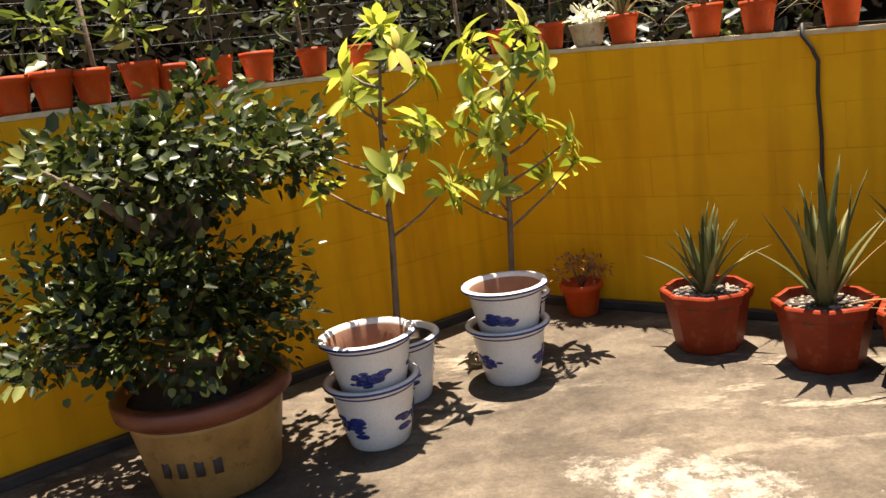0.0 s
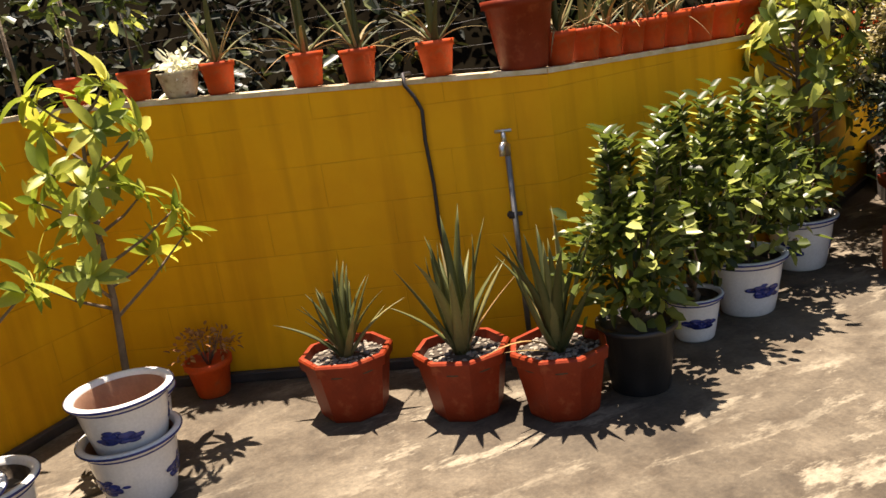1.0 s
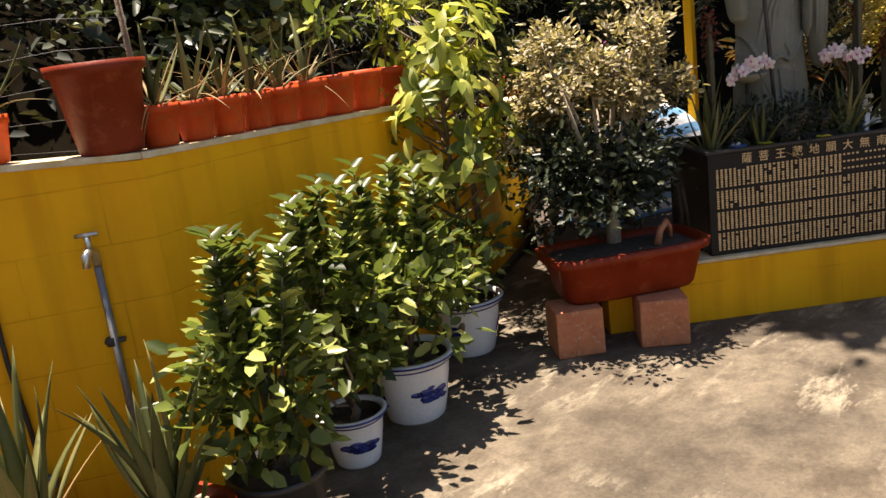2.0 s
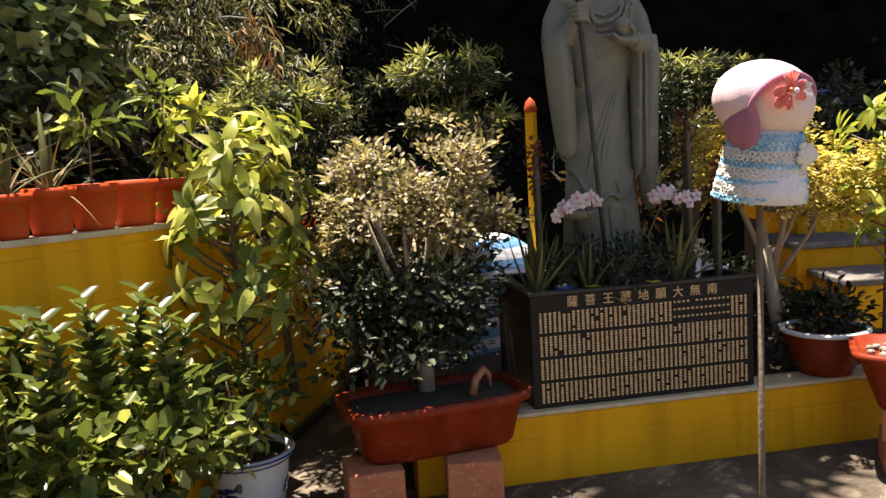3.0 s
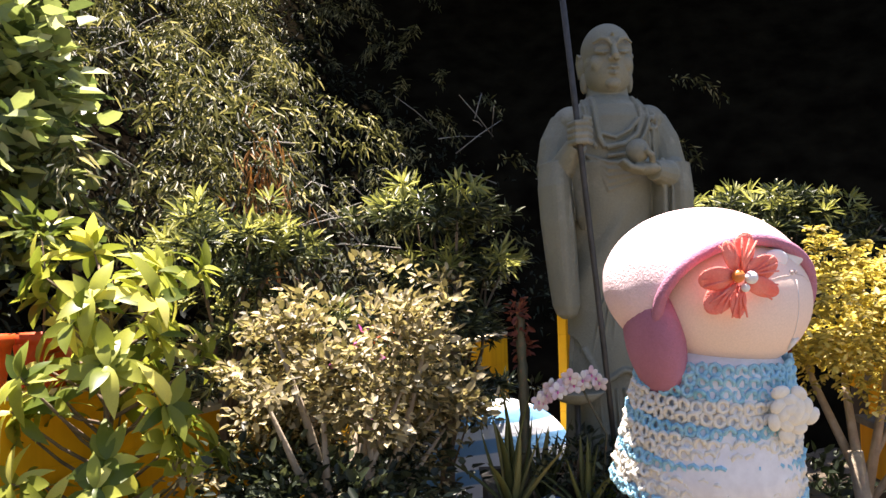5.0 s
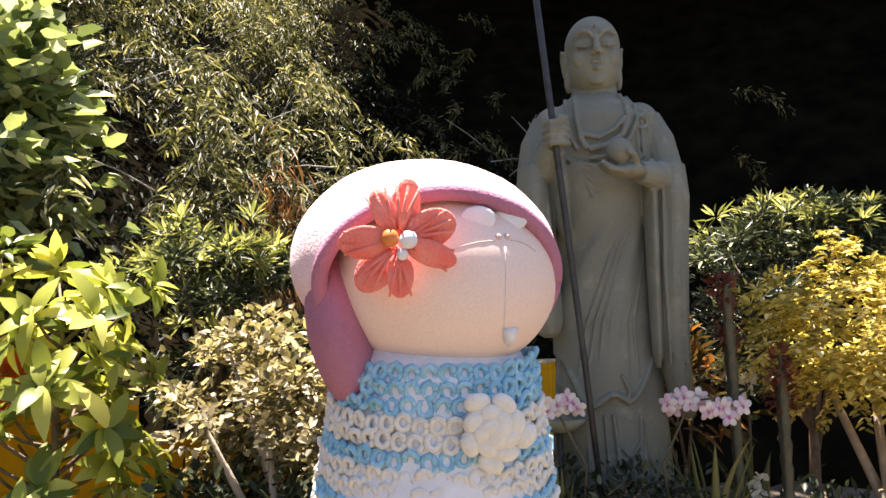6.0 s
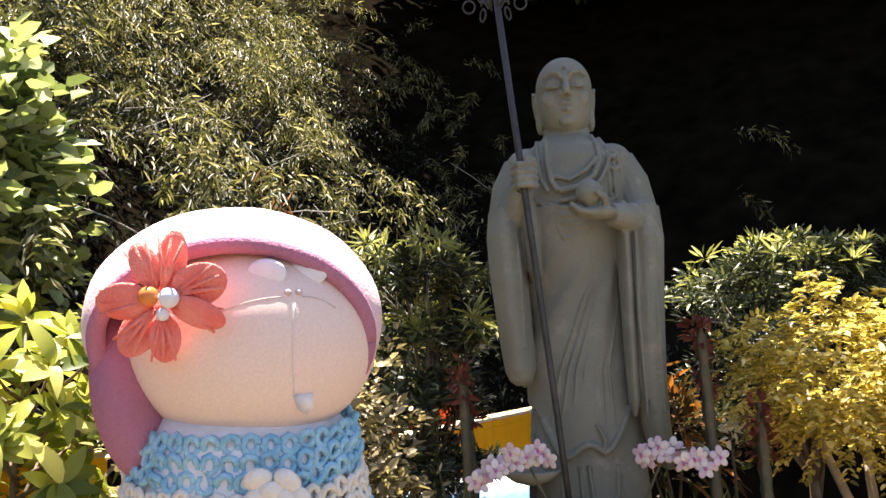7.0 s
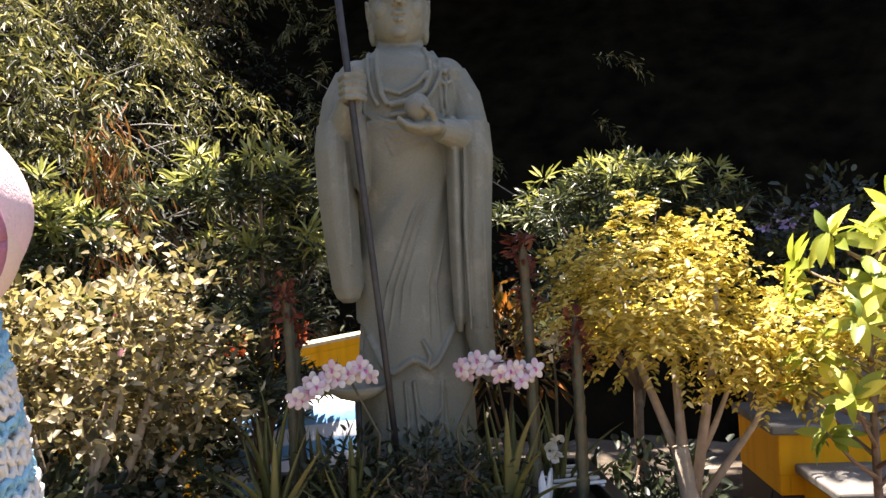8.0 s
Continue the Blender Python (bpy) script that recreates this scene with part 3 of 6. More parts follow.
bank_cloud("creeper", "broad glossy creeper leaves behind the wall", "creeper", rng, (-5, 4.4), (0.62, 1.4), (0.0, 0.7), 60, 14, 0.14, 0.11, 0.06, M_CREEPER, droop=0.2)
# crowns added out of view to keep the bank, steps and statue in shade
def build_overhang():
    r2 = np.random.default_rng(5)
    t = thing("overhanging_tree", "tall unseen tree added to shade the bank and steps", "tree", at=(15.6, 15.4, 11.6))
    limbs(t, M_BARK, r2, (0, 0, -0.6), (-0.6, -1.6, 1.0), [(-4.1, -7.2, -1.8), (-1.9, -9.4, -1.8), (-0.1, -6.8, -1.7), (2.3, -8.4, -1.8), (1.3, -4.0, -1.6)], 0.2, 0.03)
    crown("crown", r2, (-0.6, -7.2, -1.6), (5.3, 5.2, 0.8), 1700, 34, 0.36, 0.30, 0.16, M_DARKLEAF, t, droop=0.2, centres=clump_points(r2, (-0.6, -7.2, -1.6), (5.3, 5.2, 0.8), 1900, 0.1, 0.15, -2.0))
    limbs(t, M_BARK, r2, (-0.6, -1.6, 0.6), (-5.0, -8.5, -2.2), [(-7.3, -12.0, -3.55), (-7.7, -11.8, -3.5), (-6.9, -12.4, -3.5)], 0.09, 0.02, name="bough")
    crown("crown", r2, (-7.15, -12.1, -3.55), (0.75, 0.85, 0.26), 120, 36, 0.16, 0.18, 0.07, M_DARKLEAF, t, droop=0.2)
    t = thing("overhanging_tree", "slender unseen tree added to shade the statue, one long bough", "tree", at=(4.465, 9.5, 5.6))
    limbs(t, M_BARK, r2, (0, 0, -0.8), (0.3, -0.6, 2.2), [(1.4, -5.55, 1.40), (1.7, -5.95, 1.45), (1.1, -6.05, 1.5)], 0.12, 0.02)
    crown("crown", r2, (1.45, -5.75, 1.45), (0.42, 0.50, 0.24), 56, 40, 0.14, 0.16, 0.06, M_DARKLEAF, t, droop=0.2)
build_overhang()

def bank_twigs():
    """Bare bleached canes lying across the dark bank."""
    g = np.random.default_rng(21)
    for i in range(60):
        x, y = g.uniform(5.0, 11.5), g.uniform(4.4, 9)
        while outside(x, y) < 0.7:
            x, y = g.uniform(4.5, 11.5), g.uniform(4.8, 9)
        z = hill_z(x, y) + g.uniform(0.3, 0.9)
        t = thing("dead_cane", "thin bleached cane caught on the bank", "cane", "dead canes on the bank", at=(x, y, z))
        d = Vector((g.uniform(-1, 1), g.uniform(-0.3, 0.3), g.uniform(-0.1, 0.7))).normalized() * g.uniform(0.3, 0.9)
        bm = bmesh.new()
        tube(bm, [-d * 0.5, Vector((0, 0, 0.02)), d * 0.5], [0.007, 0.006, 0.003], 5)
        part("stick", bm, M_TWIG, t)
bank_twigs()
def hanging_fronds():
    g = np.random.default_rng(8)
    t = thing("dry_fronds", "bunch of dead brown fronds hanging on the bank", "fronds", at=(6.05, 5.55, 2.15))
    n = 260
    pos = g.normal(size=(n, 3)) * np.array([0.10, 0.10, 0.26])
    d = g.normal(size=(n, 3)) * 0.3 + np.array([0, -0.1, -1.0])
    leaves_mesh("frond", pos, d, g.normal(size=(n, 3)), 0.17, 0.014, M_DRYLEAF, t, 0.1, kind="stuff")
hanging_fronds()

# ---- pots and plants of the yard ----
def square_pot(rng, size=0.165, height=0.15):
    """A tapering moulded flower pot with a turned rim, filled with soil."""
    p = thing("flower_pot", "faded terracotta-orange plastic flower pot on the wall", "flower pot", "pots on the wall")
    r = size / 2
    bm = bmesh.new()
    prof = [(r * 0.70, 0), (r * 0.74, height * 0.1), (r * 0.93, height * 0.80), (r * 1.0, height * 0.81), (r * 1.02, height), (r * 0.93, height), (r * 0.90, height * 0.88)]
    lathe(bm, prof, 20)
    part("pot_body", bm, M_TERRA, p)
    bm = bmesh.new()
    lathe(bm, [(r * 0.90, height * 0.80), (r * 0.905, height * 0.885), (0.001, height * 0.91)], 14)
    part("soil", bm, M_SOIL, p)
    return p

ALOE_MESHES = [aloe_leaf_mesh("aloe_leaf", 1.0, 0.14, c, M_ALOE) for c in (-0.12, 0.10, 0.34)]
ALOE_DRY = [aloe_leaf_mesh("dry_aloe_leaf", 1.0, 0.075, c, M_ALOEDRY) for c in (0.15, 0.6, 1.0)]

def aloe_plant(rng, label, at, leaves, length, dry=0, group="", spread=34, name="aloe_plant", open_leaves=0):
    p = thing(name, label, "aloe", group, at=at)
    for i in range(leaves):
        t = i / max(1, leaves - 1)
        tilt = (1 - t) * spread + rng.uniform(-6, 6)
        s = length * (0.62 + 0.38 * (0.4 + 0.6 * t)) * rng.uniform(0.8, 1.1)
        m = Matrix.Rotation(radians(i * 137.5 + rng.uniform(-15, 15)), 4, "Z") @ Matrix.Rotation(radians(tilt), 4, "Y") @ Matrix.Diagonal((s, s, s, 1))
        link_part("leaf", ALOE_MESHES[int(rng.integers(0, 3))], p, m)
    for i in range(dry):
        s = length * rng.uniform(0.45, 0.9)
        m = Matrix.Rotation(radians(rng.uniform(0, 360)), 4, "Z") @ Matrix.Rotation(radians(rng.uniform(8, 68)), 4, "Y") @ Matrix.Diagonal((s, s, s, 1))
        link_part("dry_leaf", ALOE_DRY[int(rng.integers(0, 3))], p, m)
    return p

rng = np.random.default_rng(3)
def on_wall(a, b, t, back=0.085):
    d = (b - a).normalized()
    q = a + (b - a) * t + Vector((-d.y, d.x)) * back
    return q
def wall_z(a, b, za, zb, t):
    return za + (zb - za) * t + 0.004
WALL_POTS = []
proto = square_pot(rng)
L1, L2, L3 = (W12 - W1A).length, (W23 - W12).length, (W34 - W23).length
def put_pot(a, b, za, zb, u, scale=1.0, turn=0.0):
    t = u / (b - a).length
    q = on_wall(a, b, t)
    m = Matrix.Translation((q.x, q.y, wall_z(a, b, za, zb, t))) @ Matrix.Rotation(turn, 4, "Z") @ Matrix.Scale(scale, 4)
    c = copy_thing(proto, m)
    c.scale = (scale,) * 3
    WALL_POTS.append((q.x, q.y, m.translation.z + 0.13 * scale))
    return len(WALL_POTS) - 1
w1 = [put_pot(W1A, W12, 1.47, 1.465, L1 - u, s) for u, s in ((2.62, 0.9), (2.46, 1.0), (2.30, 1.05), (2.14, 1.0), (1.93, 1.05), (1.80, 0.9), (1.58, 0.98), (1.37, 1.0), (1.07, 0.95), (0.80, 0.9), (0.52, 0.92))]
w2 = [put_pot(W12, W23, 1.465, 1.345, u, s) for u, s in ((0.05, 0.9), (0.38, 0.95), (0.80, 1.0), (1.23, 1.05), (1.48, 1.03), (1.84, 1.06))]
w3 = [put_pot(W23, W34, 1.345, 1.30, u, s) for u, s in ((0.17, 1.0), (0.34, 1.0), (0.50, 1.0), (0.66, 1.0), (0.82, 1.05), (1.00, 1.15), (1.20, 1.2), (1.41, 1.25), (1.63, 1.25))]
bpy.data.objects.remove(proto.children[0]); bpy.data.objects.remove(proto.children[0]); bpy.data.objects.remove(proto)
for i in w2[2:]:
    x, y, z = WALL_POTS[i]
    aloe_plant(rng, "thin spiky aloe with straw-coloured dry leaves in a pot", (x, y, z), 4, 0.40, 11, "aloes on the wall", 42)
for i in w3[:6]:
    x, y, z = WALL_POTS[i]
    aloe_plant(rng, "half-dried aloe with pale bleached leaves in a pot", (x, y, z), 4, 0.33, 11, "aloes on the wall", 48)
for i in w1[::2] + w2[:2] + w3[6::2]:
    x, y, z = WALL_POTS[i]
    t = thing("potted_seedling", "small leafy seedling in a wall pot", "plant", "seedlings on the wall", at=(x, y, z))
    bm = bmesh.new()
    h = 0.18 + 0.2 * rng.random()
    tube(bm, [(0, 0, -0.02), (0.01, 0.0, h * 0.6), (0.0, 0.01, h)], [0.005, 0.004, 0.002], 5)
    part("stem", bm, M_BARK, t)
    crown("foliage", rng, (0, 0, h), (0.07, 0.07, 0.10), 7, 6, 0.03, 0.085, 0.035, M_LAUREL, t)

def cream_pot():
    q = on_wall(W12, W23, 0.60 / L2)
    t = thing("bonsai_pot", "small cream glazed pot of pale succulents on the wall", "flower pot", at=(q.x, q.y, 1.435))
    bm = bmesh.new()
    lathe(bm, [(0.06, 0), (0.075, 0.02), (0.095, 0.11), (0.10, 0.115), (0.10, 0.125), (0.085, 0.125), (0.08, 0.10), (0.001, 0.10)], 24)
    part("pot_body", bm, surface("cream_glaze", (0.42, 0.34, 0.22), (0.66, 0.58, 0.44), 14, 0.4, c3=(0.3, 0.16, 0.08)), t)
    crown("succulent", rng, (0, 0, 0.15), (0.09, 0.09, 0.04), 16, 8, 0.02, 0.045, 0.022, M_WHITEFL, t)
cream_pot()

def big_red_pot():
    q = on_wall(W12, W23, 2.23 / L2, 0.10)
    t = thing("tall_pot", "tall dark red plastic pot at the corner of the wall", "flower pot", at=(q.x, q.y, 1.353))
    bm = bmesh.new()
    lathe(bm, [(0.105, 0), (0.11, 0.02), (0.150, 0.27), (0.165, 0.275), (0.168, 0.31), (0.150, 0.31), (0.146, 0.25), (0.001, 0.25)], 28)
    part("pot_body", bm, M_REDPOT, t)
    bm = bmesh.new()
    lathe(bm, [(0.14, 0.251), (0.142, 0.262), (0.001, 0.275)], 20)
    part("soil", bm, M_SOIL, t)
big_red_pot()

def octagon_pot(at, turn, label, r=0.205, h=0.29):
    t = thing("octagonal_pot", label, "flower pot", "octagonal pots", at=at, turn=turn)
    bm = bmesh.new()
    lathe(bm, [(r * 0.70, 0), (r * 0.74, 0.015), (r * 0.93, h * 0.80), (r * 1.0, h * 0.82), (r * 1.03, h * 0.97), (r * 1.0, h), (r * 0.90, h), (r * 0.88, h * 0.84)], 8, start=math.pi / 8)
    part("pot_body", bm, M_REDPOT, t, smooth=False)
    bm = bmesh.new()
    lathe(bm, [(r * 0.88, h * 0.78), (r * 0.885, h * 0.86), (0.001, h * 0.89)], 16, start=math.pi / 8)
    soil = part("soil", bm, M_SOIL, t)
    bm = bmesh.new()
    g = np.random.default_rng(int(at[0] * 100))
    for _ in range(150):
        a, q = g.uniform(0, 6.28), r * 0.84 * math.sqrt(g.random())
        s = 0.006 + 0.010 * g.random()
        ball(bm, (q * math.cos(a), q * math.sin(a), h * 0.885 - 0.02 * q), (s, s * 0.8, s * 0.6), 6, 4)
    tagged(part("gravel", bm, M_GRAVEL, soil, "pale pebbles and dry litter on the soil"), kind="stuff")
    return t
for (x, y, turn, lab, n, ln, dry, sp) in ((1.43, 3.76, 10, "red-brown octagonal plastic pot of a spiny aloe", 26, 0.44, 2, 36), (1.83, 3.42, 4, "red-brown octagonal plastic pot of a tall aloe", 19, 0.62, 2, 28), (2.14, 3.15, 14, "red-brown octagonal plastic pot of a leggy aloe", 19, 0.62, 3, 34)):
    octagon_pot((x, y, 0.0), turn, lab)
    aloe_plant(rng, "grey-green aloe with thick pointed leaves in its pot", (x, y, 0.245), n, ln, dry, "aloes on the floor", sp)

def china_pot(at, name="porcelain_pot", label="white porcelain pot with cobalt blue painting", r=0.185, h=0.285, soil=False, turn=0.0, fill=0.10):
    t = thing(name, label, "flower pot", "porcelain pots", at=at, turn=turn)
    bm = bmesh.new()
    prof = [(r * 0.62, 0), (r * 0.66, 0.01), (r * 0.72, h * 0.22), (r * 0.84, h * 0.66), (r * 0.87, h * 0.82), (r * 0.90, h * 0.88), (r * 1.0, h * 0.93), (r * 1.03, h * 0.97), (r * 1.0, h), (r * 0.90, h), (r * 0.86, h * 0.93), (r * 0.80, h * 0.66), (r * 0.66, h * 0.15)]
    lathe(bm, prof, 40)
    body = part("pot_body", bm, M_CHINA, t)
    bm = bmesh.new()
    lathe(bm, [(r * 0.852, h * 0.925), (r * 0.835, h * 0.90), (r * 0.775, h * 0.62), (r * 0.68, fill), (0.001, fill + 0.004)], 32, caps=False)
    part("lining", bm, M_SOIL if soil else M_CLAY, t, "" if soil else "bare brown clay inside")
    bm = bmesh.new()
    for q, z in ((1.032, 0.970), (0.905, 0.878)):
        lathe(bm, [(r * q, z * h - 0.005), (r * q + 0.002, z * h), (r * q, z * h + 0.005)], 40, caps=False)
    part("rim_line", bm, M_COBALT, body, "thin cobalt line round the rim")
    g = np.random.default_rng(int(abs(at[0] * 37 + at[1] * 91)))
    for a0 in (0.0, 2.1, 4.2):
        bm = bmesh.new()
        for _ in range(24):
            a = a0 + g.normal() * 0.24
            z = h * (0.44 + g.normal() * 0.055)
            rr = r * (0.72 + 0.12 * (z / h - 0.22) / 0.44) + 0.001
            s = 0.010 + 0.016 * g.random()
            ball(bm, (rr * math.cos(a), rr * math.sin(a), z), (0.0022, s * 1.5, s * 0.55), 8, 6, Matrix.Rotation(a, 4, "Z"))
        tagged(part("painting", bm, M_COBALT, body, "blurred cobalt blue landscape brushwork"), kind="stuff")
    return t
for x, y, a in ((0.50, 3.62, 200), (-0.06, 3.11, 215)):
    china_pot((x, y, 0.0), label="white and blue porcelain pot holding another pot", turn=a + 20, r=0.190, h=0.275)
    china_pot((x + 0.006, y + 0.004, 0.205), label="empty white and blue porcelain pot stacked in another", turn=a + 55, r=0.192, h=0.25, fill=0.055)

SAP_MESHES = [single_leaf_mesh("sapling_leaf", 1.0, 0.36, c, 0.25, M_SAPLEAF) for c in (0.08, 0.3, 0.6)]
BROAD_MESHES = [single_leaf_mesh("broad_sapling_leaf", 1.0, 0.42, c, 0.22, M_YOUNGLEAF) for c in (0.2, 0.45, 0.8)]
def sapling(at, label, height, branches, rng, lean=(0, 0), leaf=0.15, width=0.30, bare=0.35, per=7, meshes=SAP_MESHES, reach=0.22, name="sapling", spread=75):
    """A thin stem with side shoots, each ending in a rosette of long leaves."""
    t = thing(name, label, "sapling", at=at)
    bm = bmesh.new()
    top = Vector((lean[0], lean[1], height))
    pts = [Vector((0, 0, -0.04)), Vector((lean[0] * 0.2 + 0.02, lean[1] * 0.2, height * 0.35)), Vector((lean[0] * 0.6 - 0.01, lean[1] * 0.6, height * 0.7)), top]
    tube(bm, pts, [0.017, 0.014, 0.010, 0.004], 7)
    stem = part("stem", bm, M_BARK, t)
    tips = [(top, Vector((0, 0, 1)))]
    for i in range(branches):
        f = bare + (1 - bare) * (i + 0.3) / branches * 0.92
        s = Vector((lean[0] * f, lean[1] * f, height * f))
        a = i * 2.4 + rng.uniform(-0.5, 0.5)
        r = reach * (1.15 - 0.55 * f) * rng.uniform(0.7, 1.25)
        e = s + Vector((math.cos(a) * r, math.sin(a) * r, r * rng.uniform(0.35, 0.9)))
        bm = bmesh.new()
        tube(bm, [s, s.lerp(e, 0.5) - Vector((0, 0, 0.015)), e], [0.008, 0.006, 0.003], 5)
        part("branch", bm, M_BARK, stem)
        tips.append((e, (e - s).normalized()))
    for e, d in tips:
        k = per + int(rng.integers(-1, 3))
        for j in range(k):
            a = j * 2.4 + rng.uniform(-0.3, 0.3)
            tilt = rng.uniform(105 - spread, 105)
            q = d.to_track_quat("Z", "Y").to_matrix().to_4x4()
            s = leaf * rng.uniform(0.65, 1.2)
            m = Matrix.Translation(e - d * 0.015 * (j % 4)) @ q @ Matrix.Rotation(a, 4, "Z") @ Matrix.Rotation(radians(90 - tilt), 4, "X") @ Matrix.Diagonal((s, s, s, 1))
            link_part("leaf", meshes[int(rng.integers(0, len(meshes)))], t, m)
    return t
china_pot((0.53, 3.98, 0.0), label="white and blue porcelain pot planted with a sapling", turn=100, soil=True, fill=0.24, r=0.19, h=0.30)
sapling((0.53, 3.98, 0.24), "yellow-green mango-like sapling in a porcelain pot", 1.30, 19, rng, lean=(0.10, 0.02), bare=0.28, reach=0.30, leaf=0.125, per=12, spread=60)
china_pot((0.0, 3.52, 0.0), label="white and blue porcelain pot with a slender sapling", turn=40, soil=True, fill=0.24, r=0.19, h=0.30)
sapling((0.0, 3.52, 0.24), "slender sapling with bright yellow-green leaves", 1.40, 12, rng, lean=(0.12, 0.05), bare=0.34, reach=0.33, per=12, leaf=0.128, spread=55)

def small_red_pot():
    t = thing("small_red_pot", "small red clay pot of dried-up russet twigs", "flower pot", at=(0.92, 4.44, 0))
    bm = bmesh.new()
    lathe(bm, [(0.075, 0), (0.08, 0.01), (0.105, 0.15), (0.118, 0.152), (0.12, 0.185), (0.105, 0.185), (0.10, 0.15), (0.001, 0.155)], 24)
    part("pot_body", bm, M_TERRA, t)
    crown("dry_foliage", rng, (0, 0, 0.26), (0.12, 0.12, 0.08), 26, 7, 0.03, 0.03, 0.014, M_DRYLEAF, t)
    bm = bmesh.new()
    for _ in range(14):
        a, r = rng.uniform(0, 6.28), rng.uniform(0.03, 0.12)
        tube(bm, [(0, 0, 0.14), (r * 0.5 * math.cos(a), r * 0.5 * math.sin(a), 0.22), (r * math.cos(a), r * math.sin(a), 0.32)], [0.003, 0.0025, 0.001], 4)
    part("stalk", bm, M_BARK, t)
small_red_pot()

def shrub(name, label, at, pot_h, top, radius, rng, material, clumps, per, leaf, width, trunk=0.02, low=0.25, category="shrub", shoots=0):
    """A bushy shrub standing in a pot: stems, and a crown of small leaves in clumps."""
    t = thing(name, label, category, at=at)
    c = np.array([0, 0, (top + pot_h + low) / 2])
    rad = np.array([radius, radius, (top - pot_h - low) / 2])
    ob, cs = crown("foliage", rng, c, rad, clumps, per, 0.055, leaf, width, material, t)
    limbs(t, M_BARK, rng, (0, 0, pot_h - 0.05), (0.01, 0, pot_h + low * 0.6), [tuple(p) for p in cs[:: max(1, clumps // 14)]], trunk, 0.003, name="stem")
    for i in range(shoots):
        a = i * 2.2 + 0.7
        b0 = Vector((radius * 0.5 * math.cos(a), radius * 0.5 * math.sin(a), top - 0.12))
        e = b0 + Vector((rng.uniform(-0.05, 0.05), rng.uniform(-0.05, 0.05), rng.uniform(0.20, 0.40)))
        bm = bmesh.new()
        tube(bm, [b0, e], [0.005, 0.002], 5)
        part("shoot", bm, M_BARK, t)
        pos = np.array([b0.lerp(e, k / 22) for k in range(23)])
        ang = np.arange(23) * 2.4
        d = np.stack([np.cos(ang), np.sin(ang), np.full(23, 0.75)], 1)
        leaves_mesh("shoot_leaves", pos, d, np.tile([0, 0, 1.0], (23, 1)) + rng.normal(size=(23, 3)) * 0.2, leaf * 1.1, width * 1.1, material, t)
    return t

def black_pot():
    t = thing("black_pot", "black plastic nursery pot holding a laurel", "flower pot", at=(2.50, 3.10, 0))
    bm = bmesh.new()
    lathe(bm, [(0.12, 0), (0.125, 0.01), (0.155, 0.27), (0.17, 0.275), (0.172, 0.30), (0.155, 0.30), (0.15, 0.26), (0.001, 0.265)], 28)
    part("pot_body", bm, M_BLACKPOT, t)
    bm = bmesh.new()
    lathe(bm, [(0.148, 0.262), (0.149, 0.272), (0.001, 0.285)], 20)
    part("soil", bm, M_SOIL, t)
black_pot()
shrub("laurel", "glossy green laurel bush in a black pot", (2.50, 3.10, 0), 0.28, 0.84, 0.21, rng, M_LAUREL, 36, 17, 0.075, 0.038, shoots=10, low=0.06)
china_pot((3.02, 3.34, 0), label="small white and blue porcelain pot among the laurels", r=0.14, h=0.22, soil=True, fill=0.17)
shrub("laurel", "upright laurel bush with fresh light-green tips", (3.02, 3.34, 0), 0.2, 0.86, 0.20, rng, M_LAUREL, 32, 17, 0.075, 0.038, shoots=10, low=0.06)
china_pot((3.44, 3.42, 0), label="white porcelain pot with a dark blue mark", r=0.20, h=0.30, soil=True, fill=0.24, turn=20)
shrub("laurel", "rounded laurel bush in a white porcelain pot", (3.44, 3.42, 0), 0.26, 0.88, 0.27, rng, M_LAUREL, 48, 18, 0.075, 0.038, shoots=9, low=0.06)
china_pot((4.14, 3.70, 0), label="white porcelain pot of a leafy young tree", r=0.20, h=0.30, soil=True, fill=0.24, turn=70)
sapling((4.16, 3.72, 0.26), "leafy young tree with bright lime-green leaves", 1.42, 46, rng, lean=(0.06, 0.02), bare=0.30, per=11, leaf=0.118, reach=0.37, spread=70, name="young_tree", meshes=BROAD_MESHES)
shrub("laurel", "low laurel at the foot of the young tree", (4.0, 3.62, 0), 0.22, 0.78, 0.24, rng, M_LAUREL, 45, 16, 0.065, 0.03, low=0.05)

